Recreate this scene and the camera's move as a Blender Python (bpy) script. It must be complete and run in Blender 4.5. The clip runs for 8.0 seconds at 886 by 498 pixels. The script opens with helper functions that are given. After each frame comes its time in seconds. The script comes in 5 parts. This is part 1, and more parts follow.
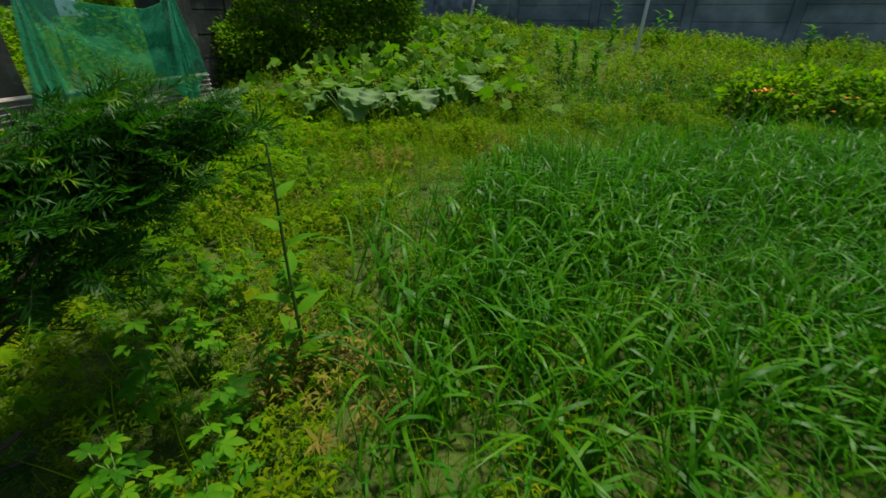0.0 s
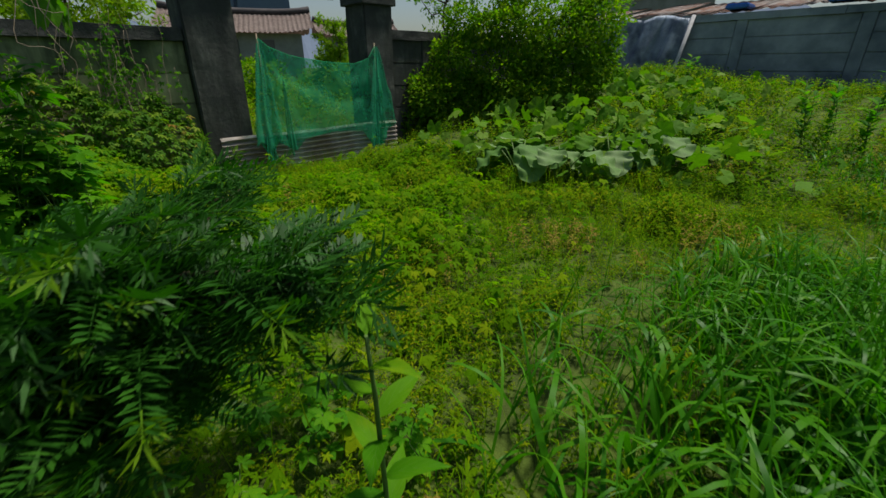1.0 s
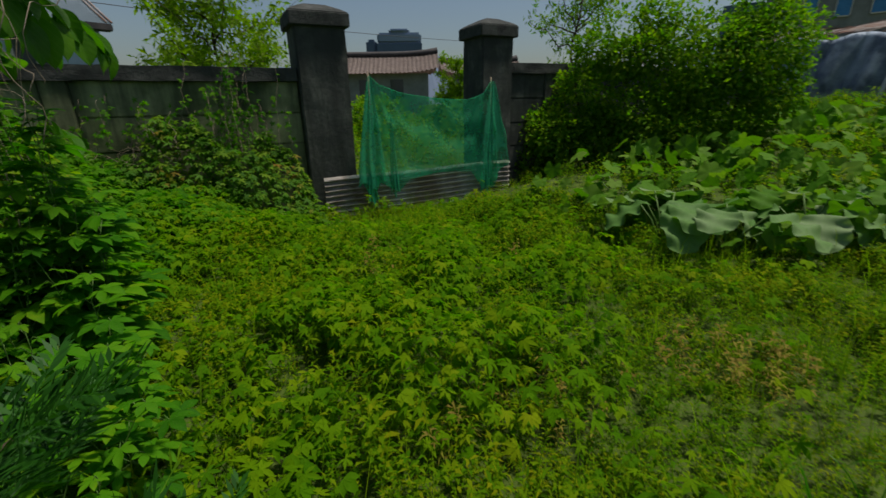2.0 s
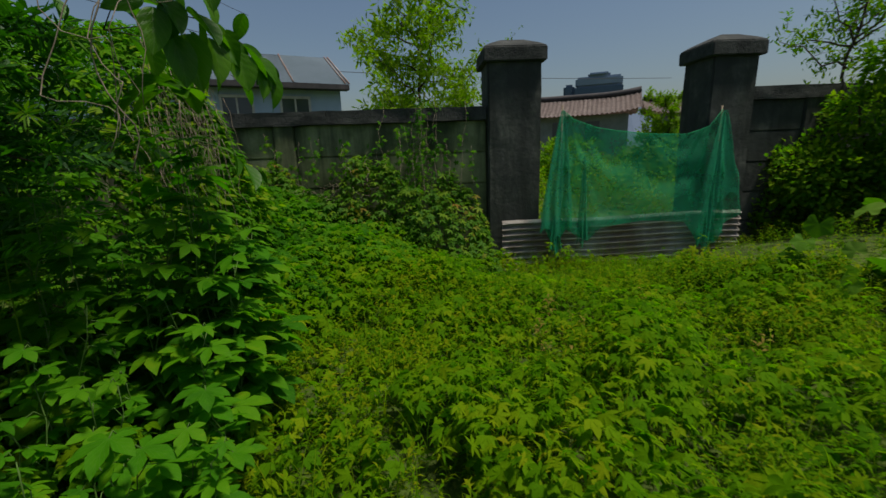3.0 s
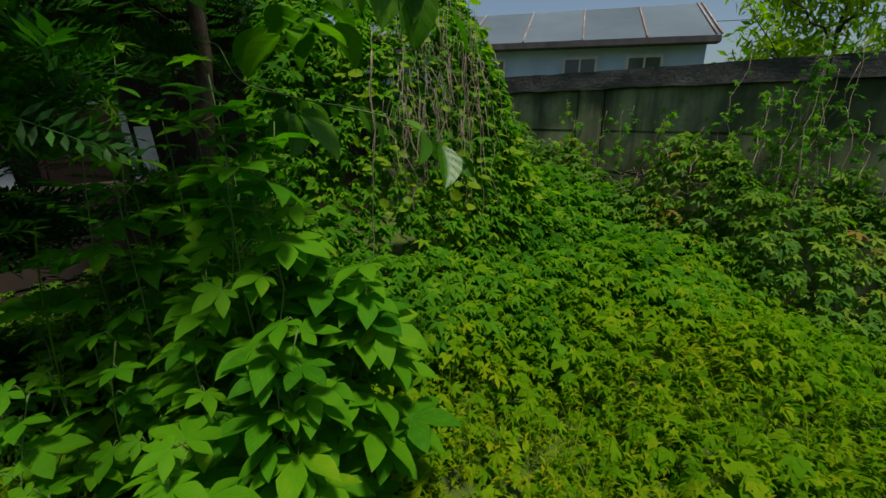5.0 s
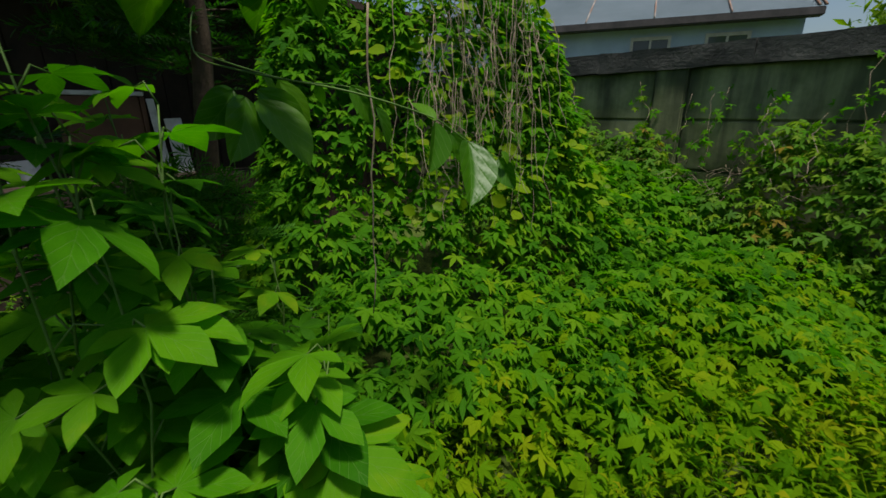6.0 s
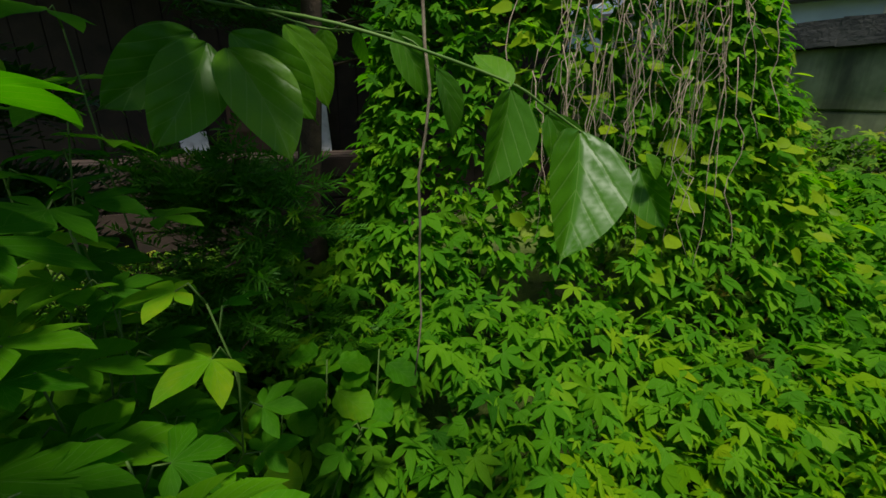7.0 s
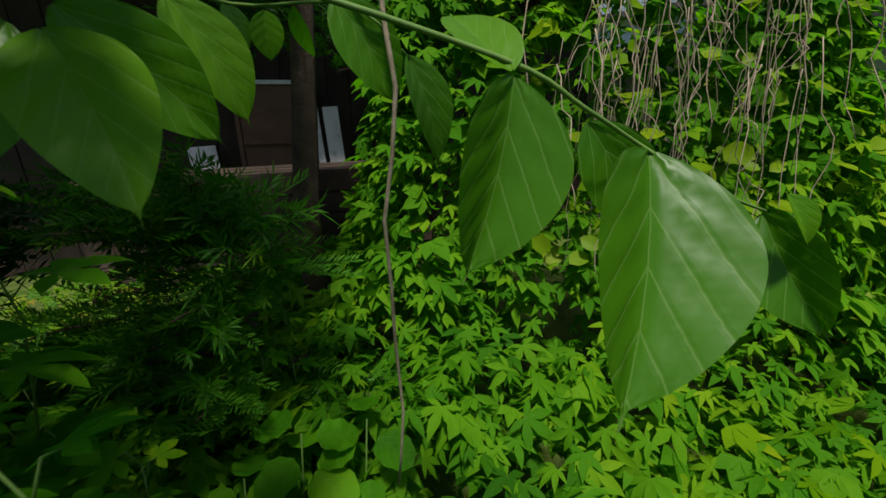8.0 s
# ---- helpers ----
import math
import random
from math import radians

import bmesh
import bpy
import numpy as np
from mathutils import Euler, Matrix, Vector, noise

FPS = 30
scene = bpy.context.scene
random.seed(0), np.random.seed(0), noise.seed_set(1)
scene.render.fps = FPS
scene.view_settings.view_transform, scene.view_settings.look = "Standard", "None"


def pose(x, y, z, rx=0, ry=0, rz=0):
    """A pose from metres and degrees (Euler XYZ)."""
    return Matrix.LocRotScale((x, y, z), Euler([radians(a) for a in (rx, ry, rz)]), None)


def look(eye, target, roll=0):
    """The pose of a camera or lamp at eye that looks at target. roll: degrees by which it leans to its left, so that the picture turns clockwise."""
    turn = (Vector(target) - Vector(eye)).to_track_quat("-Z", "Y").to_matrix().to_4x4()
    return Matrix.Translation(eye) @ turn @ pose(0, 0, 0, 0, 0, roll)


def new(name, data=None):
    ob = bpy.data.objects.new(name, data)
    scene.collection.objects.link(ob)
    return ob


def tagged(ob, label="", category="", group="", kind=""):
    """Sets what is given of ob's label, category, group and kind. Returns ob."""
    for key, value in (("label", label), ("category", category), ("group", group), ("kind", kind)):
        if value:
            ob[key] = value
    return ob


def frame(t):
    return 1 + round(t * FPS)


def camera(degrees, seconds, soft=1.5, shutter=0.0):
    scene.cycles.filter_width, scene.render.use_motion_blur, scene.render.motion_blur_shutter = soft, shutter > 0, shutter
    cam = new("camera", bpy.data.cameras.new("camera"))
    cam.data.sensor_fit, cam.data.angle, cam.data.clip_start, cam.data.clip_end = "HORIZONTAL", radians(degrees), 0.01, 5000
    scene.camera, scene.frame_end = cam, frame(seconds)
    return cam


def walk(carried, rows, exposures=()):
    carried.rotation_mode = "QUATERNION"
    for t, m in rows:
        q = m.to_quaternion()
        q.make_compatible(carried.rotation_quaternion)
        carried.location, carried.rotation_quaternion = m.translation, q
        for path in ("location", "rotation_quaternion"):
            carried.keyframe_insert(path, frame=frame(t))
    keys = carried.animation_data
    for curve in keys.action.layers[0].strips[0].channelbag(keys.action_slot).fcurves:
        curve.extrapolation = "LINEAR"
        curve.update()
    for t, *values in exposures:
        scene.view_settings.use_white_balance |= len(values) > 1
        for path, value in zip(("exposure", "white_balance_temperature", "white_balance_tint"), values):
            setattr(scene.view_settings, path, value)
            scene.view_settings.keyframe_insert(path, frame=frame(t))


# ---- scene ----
cam = camera(92.8, 8.0, soft=1.5, shutter=0.12)
PATH = [
    (0, (0.074, -0.077, 1.339), (0.056, 1.675, 0.375), 0.4),
    (0.5, (-0.011, 0.322, 1.371), (-0.447, 2.062, 0.487), 0.2),
    (1, (-0.159, 0.719, 1.366), (-0.881, 2.407, 0.573), 0.0),
    (1.5, (-0.352, 1.186, 1.368), (-1.146, 2.871, 0.638), -1.1),
    (2, (-0.586, 1.619, 1.376), (-1.771, 3.091, 0.722), -1.1),
    (2.2, (-0.653, 1.723, 1.384), (-2.007, 3.059, 0.764), 0.1),
    (3.3, (-1.33, 2.247, 1.279), (-3.182, 2.859, 0.835), -1.7),
    (3.5, (-1.465, 2.343, 1.321), (-3.368, 2.721, 0.836), -0.6),
    (4, (-1.752, 2.56, 1.285), (-3.692, 2.465, 0.81), -0.3),
    (4.5, (-1.956, 2.685, 1.356), (-3.836, 2.259, 0.825), 0.2),
    (5.8, (-2.634, 2.583, 1.353), (-4.421, 1.921, 0.746), 0.4),
    (6, (-2.726, 2.575, 1.344), (-4.47, 1.813, 0.729), 0.0),
    (6.5, (-3.06, 2.539, 1.313), (-4.627, 1.468, 0.681), -0.1),
    (7, (-3.211, 2.464, 1.312), (-4.581, 1.171, 0.64), 1.3),
    (7.5, (-3.265, 2.403, 1.334), (-4.564, 1.033, 0.672), 0.0),
    (8, (-3.441, 2.316, 1.309), (-4.731, 0.934, 0.657), -0.7),
]
walk(cam, [(t, look(eye, target, roll)) for t, eye, target, roll in PATH],
     exposures=[(0.0, 0.26), (1.0, 0.10), (2.0, -0.22), (3.5, -0.20), (4.5, 0.05), (6.0, 0.16), (7.0, 0.36), (8.0, 0.42)])

# ---- world and sun ----
SUN_DIR = Vector((0.22, 0.24, 0.945)).normalized()      # towards the sun
world = bpy.data.worlds.new("world")
scene.world = world
world.use_nodes = True
wn = world.node_tree
sky = wn.nodes.new("ShaderNodeTexSky")
sky.sky_type = 'NISHITA'
sky.sun_disc = False
sky.sun_elevation = math.asin(SUN_DIR.z)
sky.sun_rotation = math.atan2(SUN_DIR.x, SUN_DIR.y)
sky.dust_density = 2.0
sky.air_density = 1.3
sky.ozone_density = 3.0
wn.links.new(sky.outputs[0], wn.nodes["Background"].inputs[0])
wn.nodes["Background"].inputs[1].default_value = 0.076
sun = new("sun", bpy.data.lights.new("sun", 'SUN'))
sun.data.energy = 4.5
sun.data.angle = radians(7.0)
sun.data.color = (1.0, 0.95, 0.86)
sun.matrix_world = look(SUN_DIR * 50, (0, 0, 0))

rng = np.random.default_rng(7)


# ---- materials ----
def mat(name):
    m = bpy.data.materials.new(name)
    m.use_nodes = True
    return m, m.node_tree, m.node_tree.nodes["Principled BSDF"]


def nnode(nt, kind, **inputs):
    n = nt.nodes.new(kind)
    for k, v in inputs.items():
        n.inputs[k.replace("_", " ")].default_value = v
    return n


def ramp(nt, fac, stops):
    r = nt.nodes.new("ShaderNodeValToRGB")
    els = r.color_ramp.elements
    while len(els) < len(stops):
        els.new(0.5)
    for e, (p, c) in zip(els, stops):
        e.position, e.color = p, (*c, 1)
    nt.links.new(fac, r.inputs[0])
    return r.outputs[0]


def noise_fac(nt, scale, detail=6.0, rough=0.6, coord="Object"):
    tc = nt.nodes.new("ShaderNodeTexCoord")
    n = nnode(nt, "ShaderNodeTexNoise", Scale=scale, Detail=detail, Roughness=rough)
    nt.links.new(tc.outputs[coord], n.inputs["Vector"])
    return n.outputs[0]


def mixc(nt, fac, a, b, mode='MIX'):
    m = nt.nodes.new("ShaderNodeMix")
    m.data_type, m.blend_type = 'RGBA', mode
    for sock, v in ((0, fac), (6, a), (7, b)):
        if hasattr(v, "is_linked"):
            nt.links.new(v, m.inputs[sock])
        else:
            m.inputs[sock].default_value = v if sock == 0 else (*v, 1)
    return m.outputs[2]


def bump(nt, fac, bsdf, strength=0.4, dist=0.01):
    b = nnode(nt, "ShaderNodeBump", Strength=strength, Distance=dist)
    nt.links.new(fac, b.inputs["Height"])
    nt.links.new(b.outputs[0], bsdf.inputs["Normal"])


def leaf_mat(name, stops, rough=0.45, through_light=0.45, veins=0.0, spec=0.35, island=True):
    """Leaf: colour varies leaf by leaf and over the ground; light passes through the blade."""
    m, nt, b = mat(name)
    if island:
        rnd = nt.nodes.new("ShaderNodeNewGeometry").outputs["Random Per Island"]
    else:
        rnd = nt.nodes.new("ShaderNodeObjectInfo").outputs["Random"]
    broad = noise_fac(nt, 1.3, 3.0, 0.6)
    mx = nt.nodes.new("ShaderNodeMath")
    mx.operation = 'MULTIPLY_ADD'
    nt.links.new(broad, mx.inputs[0])
    mx.inputs[1].default_value = 0.9
    sc = nt.nodes.new("ShaderNodeMath")
    sc.operation = 'MULTIPLY_ADD'
    nt.links.new(rnd, sc.inputs[0])
    sc.inputs[1].default_value, sc.inputs[2].default_value = 0.75, -0.32
    nt.links.new(sc.outputs[0], mx.inputs[2])
    col = ramp(nt, mx.outputs[0], stops)
    col = mixc(nt, noise_fac(nt, 60.0, 3.0), mixc(nt, 0.22, col, (0.0, 0.0, 0.0)), col)
    if veins:
        uv = nt.nodes.new("ShaderNodeTexCoord").outputs["UV"]
        sp = nt.nodes.new("ShaderNodeSeparateXYZ")
        nt.links.new(uv, sp.inputs[0])
        ab = nt.nodes.new("ShaderNodeMath")          # distance from the midrib
        ab.operation = 'ABSOLUTE'
        nt.links.new(sp.outputs[0], ab.inputs[0])
        ph = nt.nodes.new("ShaderNodeMath")          # side veins climb towards the margin
        ph.operation = 'MULTIPLY_ADD'
        nt.links.new(ab.outputs[0], ph.inputs[0])
        ph.inputs[1].default_value = -0.55
        nt.links.new(sp.outputs[1], ph.inputs[2])
        fr = nt.nodes.new("ShaderNodeMath")
        fr.operation = 'MULTIPLY'
        nt.links.new(ph.outputs[0], fr.inputs[0])
        fr.inputs[1].default_value = 4.5
        pp = nt.nodes.new("ShaderNodeMath")
        pp.operation = 'PINGPONG'
        nt.links.new(fr.outputs[0], pp.inputs[0])
        pp.inputs[1].default_value = 0.5
        mid = nt.nodes.new("ShaderNodeMath")
        mid.operation = 'MULTIPLY'
        nt.links.new(ab.outputs[0], mid.inputs[0])
        mid.inputs[1].default_value = 3.0
        mn = nt.nodes.new("ShaderNodeMath")
        mn.operation = 'MINIMUM'
        nt.links.new(pp.outputs[0], mn.inputs[0])
        nt.links.new(mid.outputs[0], mn.inputs[1])
        line = nt.nodes.new("ShaderNodeMapRange")
        nt.links.new(mn.outputs[0], line.inputs[0])
        line.inputs[1].default_value, line.inputs[2].default_value = 0.01, 0.055
        line.inputs[3].default_value, line.inputs[4].default_value = 1.0, 0.0
        soft = nt.nodes.new("ShaderNodeMath")
        soft.operation = 'MULTIPLY'
        nt.links.new(line.outputs[0], soft.inputs[0])
        soft.inputs[1].default_value = veins
        col = mixc(nt, soft.outputs[0], col, (0.22, 0.34, 0.10))
        bulge = nt.nodes.new("ShaderNodeMapRange")
        nt.links.new(mn.outputs[0], bulge.inputs[0])
        bulge.inputs[2].default_value = 0.16
        bump(nt, bulge.outputs[0], b, 0.12, 0.002)
    nt.links.new(col, b.inputs["Base Color"])
    b.inputs["Roughness"].default_value = rough
    b.inputs["Specular IOR Level"].default_value = spec
    tr = nt.nodes.new("ShaderNodeBsdfTranslucent")
    warm = mixc(nt, 1.0, col, (0.95, 1.2, 0.2), 'MULTIPLY')
    nt.links.new(warm, tr.inputs[0])
    ms = nt.nodes.new("ShaderNodeMixShader")
    ms.inputs[0].default_value = through_light
    nt.links.new(b.outputs[0], ms.inputs[1])
    nt.links.new(tr.outputs[0], ms.inputs[2])
    nt.links.new(ms.outputs[0], nt.nodes["Material Output"].inputs[0])
    return m


def rough_mat(name, stops, scale, rough=0.9, relief=0.5, dist=0.01, stain=None, stain_scale=2.0, metal=0.0, spec=0.3, drips=0.0):
    m, nt, b = mat(name)
    col = ramp(nt, noise_fac(nt, scale, 8.0, 0.65), stops)
    if stain:
        f = ramp(nt, noise_fac(nt, stain_scale, 5.0, 0.6), [(0.42, (0, 0, 0)), (0.62, (1, 1, 1))])
        col = mixc(nt, f, col, stain)
    nt.links.new(col, b.inputs["Base Color"])
    b.inputs["Roughness"].default_value = rough
    b.inputs["Metallic"].default_value = metal
    b.inputs["Specular IOR Level"].default_value = spec
    bump(nt, noise_fac(nt, scale * 5, 6.0, 0.7), b, relief, dist)
    if drips:
        tc = nt.nodes.new("ShaderNodeTexCoord")
        mp = nt.nodes.new("ShaderNodeMapping")
        mp.inputs["Scale"].default_value = (5.0, 5.0, 0.55)
        nt.links.new(tc.outputs["Object"], mp.inputs[0])
        n = nnode(nt, "ShaderNodeTexNoise", Scale=1.2, Detail=6.0, Roughness=0.62)
        nt.links.new(mp.outputs[0], n.inputs["Vector"])
        f = ramp(nt, n.outputs[0], [(0.44, (0, 0, 0)), (0.64, (drips, drips, drips))])
        nt.links.new(mixc(nt, f, col, (0.03, 0.034, 0.026)), b.inputs["Base Color"])
    return m


M_SOIL = rough_mat("soil", [(0.3, (0.035, 0.05, 0.008)), (0.55, (0.06, 0.095, 0.010)), (0.8, (0.10, 0.14, 0.015))], 3.0, 0.95, 0.8, 0.03)
M_WEED = leaf_mat("weed_leaf", [(0.0, (0.05, 0.17, 0.002)), (0.3, (0.10, 0.235, 0.002)), (0.65, (0.18, 0.30, 0.003)), (1.0, (0.31, 0.32, 0.006))], 0.8, 0.55, 0.0, 0.05)
M_HOP = leaf_mat("vine_leaf", [(0.0, (0.024, 0.125, 0.002)), (0.35, (0.062, 0.225, 0.003)), (0.75, (0.12, 0.305, 0.005)), (1.0, (0.21, 0.37, 0.006))], 0.7, 0.55, 0.25, 0.08)
M_HOPPART = leaf_mat("vine_leaf_near", [(0.0, (0.026, 0.14, 0.002)), (0.4, (0.072, 0.265, 0.003)), (0.8, (0.13, 0.34, 0.004)), (1.0, (0.25, 0.40, 0.006))], 0.65, 0.55, 0.22, 0.10, False)
M_MUG = leaf_mat("lobed_weed_leaf", [(0.0, (0.06, 0.19, 0.002)), (0.35, (0.115, 0.275, 0.002)), (0.75, (0.19, 0.345, 0.003)), (1.0, (0.31, 0.38, 0.006))], 0.75, 0.58, 0.0, 0.06)
M_IVY = leaf_mat("ivy_leaf", [(0.0, (0.04, 0.14, 0.004)), (0.5, (0.09, 0.235, 0.005)), (0.85, (0.19, 0.31, 0.008)), (1.0, (0.28, 0.17, 0.02))], 0.65, 0.5, 0.2, 0.2)
M_GRASS = leaf_mat("grass_blade", [(0.0, (0.024, 0.13, 0.002)), (0.5, (0.047, 0.205, 0.003)), (1.0, (0.11, 0.30, 0.007))], 0.42, 0.46, 0.0, 0.15)
M_YEW = leaf_mat("yew_needle", [(0.0, (0.014, 0.07, 0.005)), (0.6, (0.026, 0.115, 0.008)), (1.0, (0.05, 0.18, 0.013))], 0.5, 0.42, 0.0, 0.25)
# Lighter young needles, with brightness added to the colour against the deep shade.
M_YEWFRESH = leaf_mat("yew_fresh_needle", [(0.0, (0.03, 0.13, 0.006)), (0.6, (0.055, 0.20, 0.010)), (1.0, (0.10, 0.28, 0.015))], 0.5, 0.5, 0.0, 0.2)
M_YEWTIP = leaf_mat("yew_young_needle", [(0.0, (0.07, 0.20, 0.006)), (1.0, (0.17, 0.31, 0.008))], 0.5, 0.4, 0.0, 0.15)
M_BUSH = leaf_mat("bush_leaf", [(0.0, (0.05, 0.16, 0.004)), (0.40, (0.12, 0.28, 0.005)), (1.0, (0.28, 0.39, 0.006))], 0.65, 0.55, 0.0, 0.1)
M_TREE = leaf_mat("sapling_leaf", [(0.0, (0.13, 0.27, 0.004)), (1.0, (0.28, 0.40, 0.008))], 0.5, 0.58, 0.0, 0.15)
M_PERS = leaf_mat("glossy_leaf", [(0.0, (0.04, 0.14, 0.005)), (0.5, (0.07, 0.22, 0.005)), (1.0, (0.13, 0.30, 0.006))], 0.36, 0.5, 0.32, 0.24, False)
M_RHUB = leaf_mat("burdock_leaf", [(0.0, (0.08, 0.20, 0.03)), (0.5, (0.14, 0.27, 0.07)), (1.0, (0.30, 0.38, 0.20))], 0.6, 0.35, 0.25, 0.15, False)
M_STEM = rough_mat("green_stem", [(0.3, (0.06, 0.13, 0.02)), (0.7, (0.10, 0.17, 0.03))], 30, 0.6, 0.2, 0.002)
M_DRY = rough_mat("dry_vine", [(0.3, (0.15, 0.11, 0.07)), (0.7, (0.34, 0.28, 0.20))], 30, 0.85, 0.4, 0.003)
M_BARK = rough_mat("bark", [(0.3, (0.04, 0.028, 0.018)), (0.7, (0.10, 0.07, 0.045))], 14, 0.95, 0.8, 0.012)
M_WALL = rough_mat("mossy_concrete", [(0.25, (0.11, 0.125, 0.06)), (0.5, (0.23, 0.25, 0.13)), (0.75, (0.38, 0.38, 0.23))], 1.9, 0.95, 0.5, 0.008, (0.06, 0.08, 0.03), 1.3, drips=0.65)
M_CAP = rough_mat("blackened_concrete", [(0.3, (0.022, 0.024, 0.022)), (0.7, (0.075, 0.078, 0.07))], 5.0, 0.95, 0.8, 0.02)
M_PILLAR = rough_mat("pillar_render", [(0.25, (0.03, 0.034, 0.03)), (0.5, (0.075, 0.08, 0.068)), (0.72, (0.19, 0.19, 0.155))], 3.4, 0.95, 0.6, 0.012, (0.04, 0.042, 0.038), 1.2, drips=0.7)
# Block grey lightened and tinted blue, carrying air haze in its colour.
M_FARWALL = rough_mat("hazed_grey_block", [(0.3, (0.17, 0.20, 0.22)), (0.7, (0.32, 0.36, 0.38))], 1.5, 0.95, 0.5, 0.01, (0.10, 0.125, 0.145), 0.6)


# ---- mesh helpers ----
def part(name, bm, material, parent=None, label=""):
    me = bpy.data.meshes.new(name)
    bm.to_mesh(me)
    bm.free()
    me.materials.append(material)
    ob = new(name, me)
    if parent is not None:
        ob.parent = parent
    if label:
        tagged(ob, label)
    return ob


def thing(name, label, category, at=(0, 0, 0), group="", kind=""):
    ob = new(name)
    ob.location = at
    return tagged(ob, label, category, group, kind)


def box(bm, x0, x1, y0, y1, z0, z1, bevel=0.0, jitter=0.0):
    c = Matrix.Translation(((x0 + x1) / 2, (y0 + y1) / 2, (z0 + z1) / 2)) @ Matrix.Diagonal((x1 - x0, y1 - y0, z1 - z0, 1))
    vs = bmesh.ops.create_cube(bm, size=1, matrix=c)["verts"]
    if bevel:
        es = {e for v in vs for e in v.link_edges}
        bmesh.ops.bevel(bm, geom=list(es), offset=bevel, segments=2, affect='EDGES')
    if jitter:
        for v in bm.verts:
            v.co += noise.noise_vector(v.co * 5.0) * jitter
    return vs


def tube(bm, pts, r0, r1, sides=6):
    """A tapered tube along points."""
    pts = [Vector(p) for p in pts]
    rings = []
    for i, p in enumerate(pts):
        d = (pts[min(i + 1, len(pts) - 1)] - pts[max(i - 1, 0)]).normalized()
        a = d.cross(Vector((0.31, 0.55, 0.78)))
        a.normalize()
        b = d.cross(a)
        r = r0 + (r1 - r0) * i / (len(pts) - 1)
        rings.append([bm.verts.new(p + (a * math.cos(k * math.tau / sides) + b * math.sin(k * math.tau / sides)) * r) for k in range(sides)])
    for q, s in zip(rings, rings[1:]):
        for k in range(sides):
            bm.faces.new((q[k], q[(k + 1) % sides], s[(k + 1) % sides], s[k])).smooth = True
    bm.faces.new(rings[0][::-1])
    bm.faces.new(rings[-1])


def wiggle(a, b, n, amount, sag=0.0, seed=0):
    """Points from a to b that wander and sag."""
    a, b = Vector(a), Vector(b)
    out = []
    for i in range(n + 1):
        f = i / n
        w = noise.noise_vector((a + b) * 3.1 + Vector((f * 4 + seed, seed * 1.7, 0))) * amount * math.sin(math.pi * f)
        out.append(a.lerp(b, f) + w - Vector((0, 0, sag * math.sin(math.pi * f))))
    return out


# ---- leaf shapes: vertices, loops, polygon sizes, uv; the blade lies along +y, its upper side is +z ----
def shape(verts, polys, uv):
    return (np.array(verts, float), np.array([i for p in polys for i in p]), np.array([len(p) for p in polys]), np.array(uv, float))


def palmate(lobes, reach, sinus, per=4, droop=0.18, teeth=0.0):
    v, uv = [(0, 0, 0)], [(0, 0)]
    n = len(lobes)
    ring = []
    for i, (ang, ln) in enumerate(zip(lobes, reach)):
        for k in range(per):
            f = (k + 0.5) / per - 0.5
            half = (lobes[1] - lobes[0]) / 2
            a = radians(ang + f * 2 * half)
            r = ln * (sinus + (1 - sinus) * (1 - abs(f) * 2) ** 0.75)
            if teeth and k % 2:
                r *= 1 - teeth
            ring.append((a, r, f))
        # tip
        ring.insert(len(ring) - per // 2, (radians(ang), ln, 0.0))
    for a, r, f in ring:
        x, y = math.sin(a) * r, math.cos(a) * r
        v.append((x, y, -droop * r * r + 0.10 * r * (abs(f) * 2)))
        uv.append((f * r * 1.2, r))
    polys = [(0, i, i + 1) for i in range(1, len(v) - 1)]
    polys = [(p[0], p[2], p[1]) for p in polys]
    return shape(v, polys, uv)


def leaflets(angles, reach, width=0.21, droop=0.22, fold=0.25, fine=False):
    """A palmate leaf of pointed oval leaflets that meet at the stalk."""
    v, uv, polys = [(0, 0, 0)], [(0, 0)], []
    outline = [(0.16, 0.36), (0.36, 0.80), (0.54, 1.0), (0.70, 0.88), (0.86, 0.46)] if fine else [(0.22, 0.62), (0.48, 1.0), (0.74, 0.66)]
    for i, (ang, ln) in enumerate(zip(angles, reach)):
        ca, sa = math.cos(radians(ang)), math.sin(radians(ang))
        last = None
        for k, (f, w) in enumerate(outline):
            tooth = 0.92 if fine and k % 2 else 1.0
            ids = []
            for g in (-1, 0, 1):
                x, y = g * w * width * ln * tooth, f * ln
                ids.append(len(v))
                v.append((x * ca + y * sa, y * ca - x * sa, -droop * (f * ln) ** 2 + fold * abs(x) + 0.02 * ((i * 7) % 3 - 1) * f))
                uv.append((g * w, f * ln))
            if last is None:
                polys += [(0, ids[1], ids[0]), (0, ids[2], ids[1])]
            else:
                polys += [(last[0], last[1], ids[1], ids[0]), (last[1], last[2], ids[2], ids[1])]
            last = ids
        tip = len(v)
        v.append((sa * ln, ca * ln, -droop * ln * ln * 1.15))
        uv.append((0, ln))
        polys += [(last[0], last[1], tip), (last[1], last[2], tip)]
    return shape(v, polys, uv)


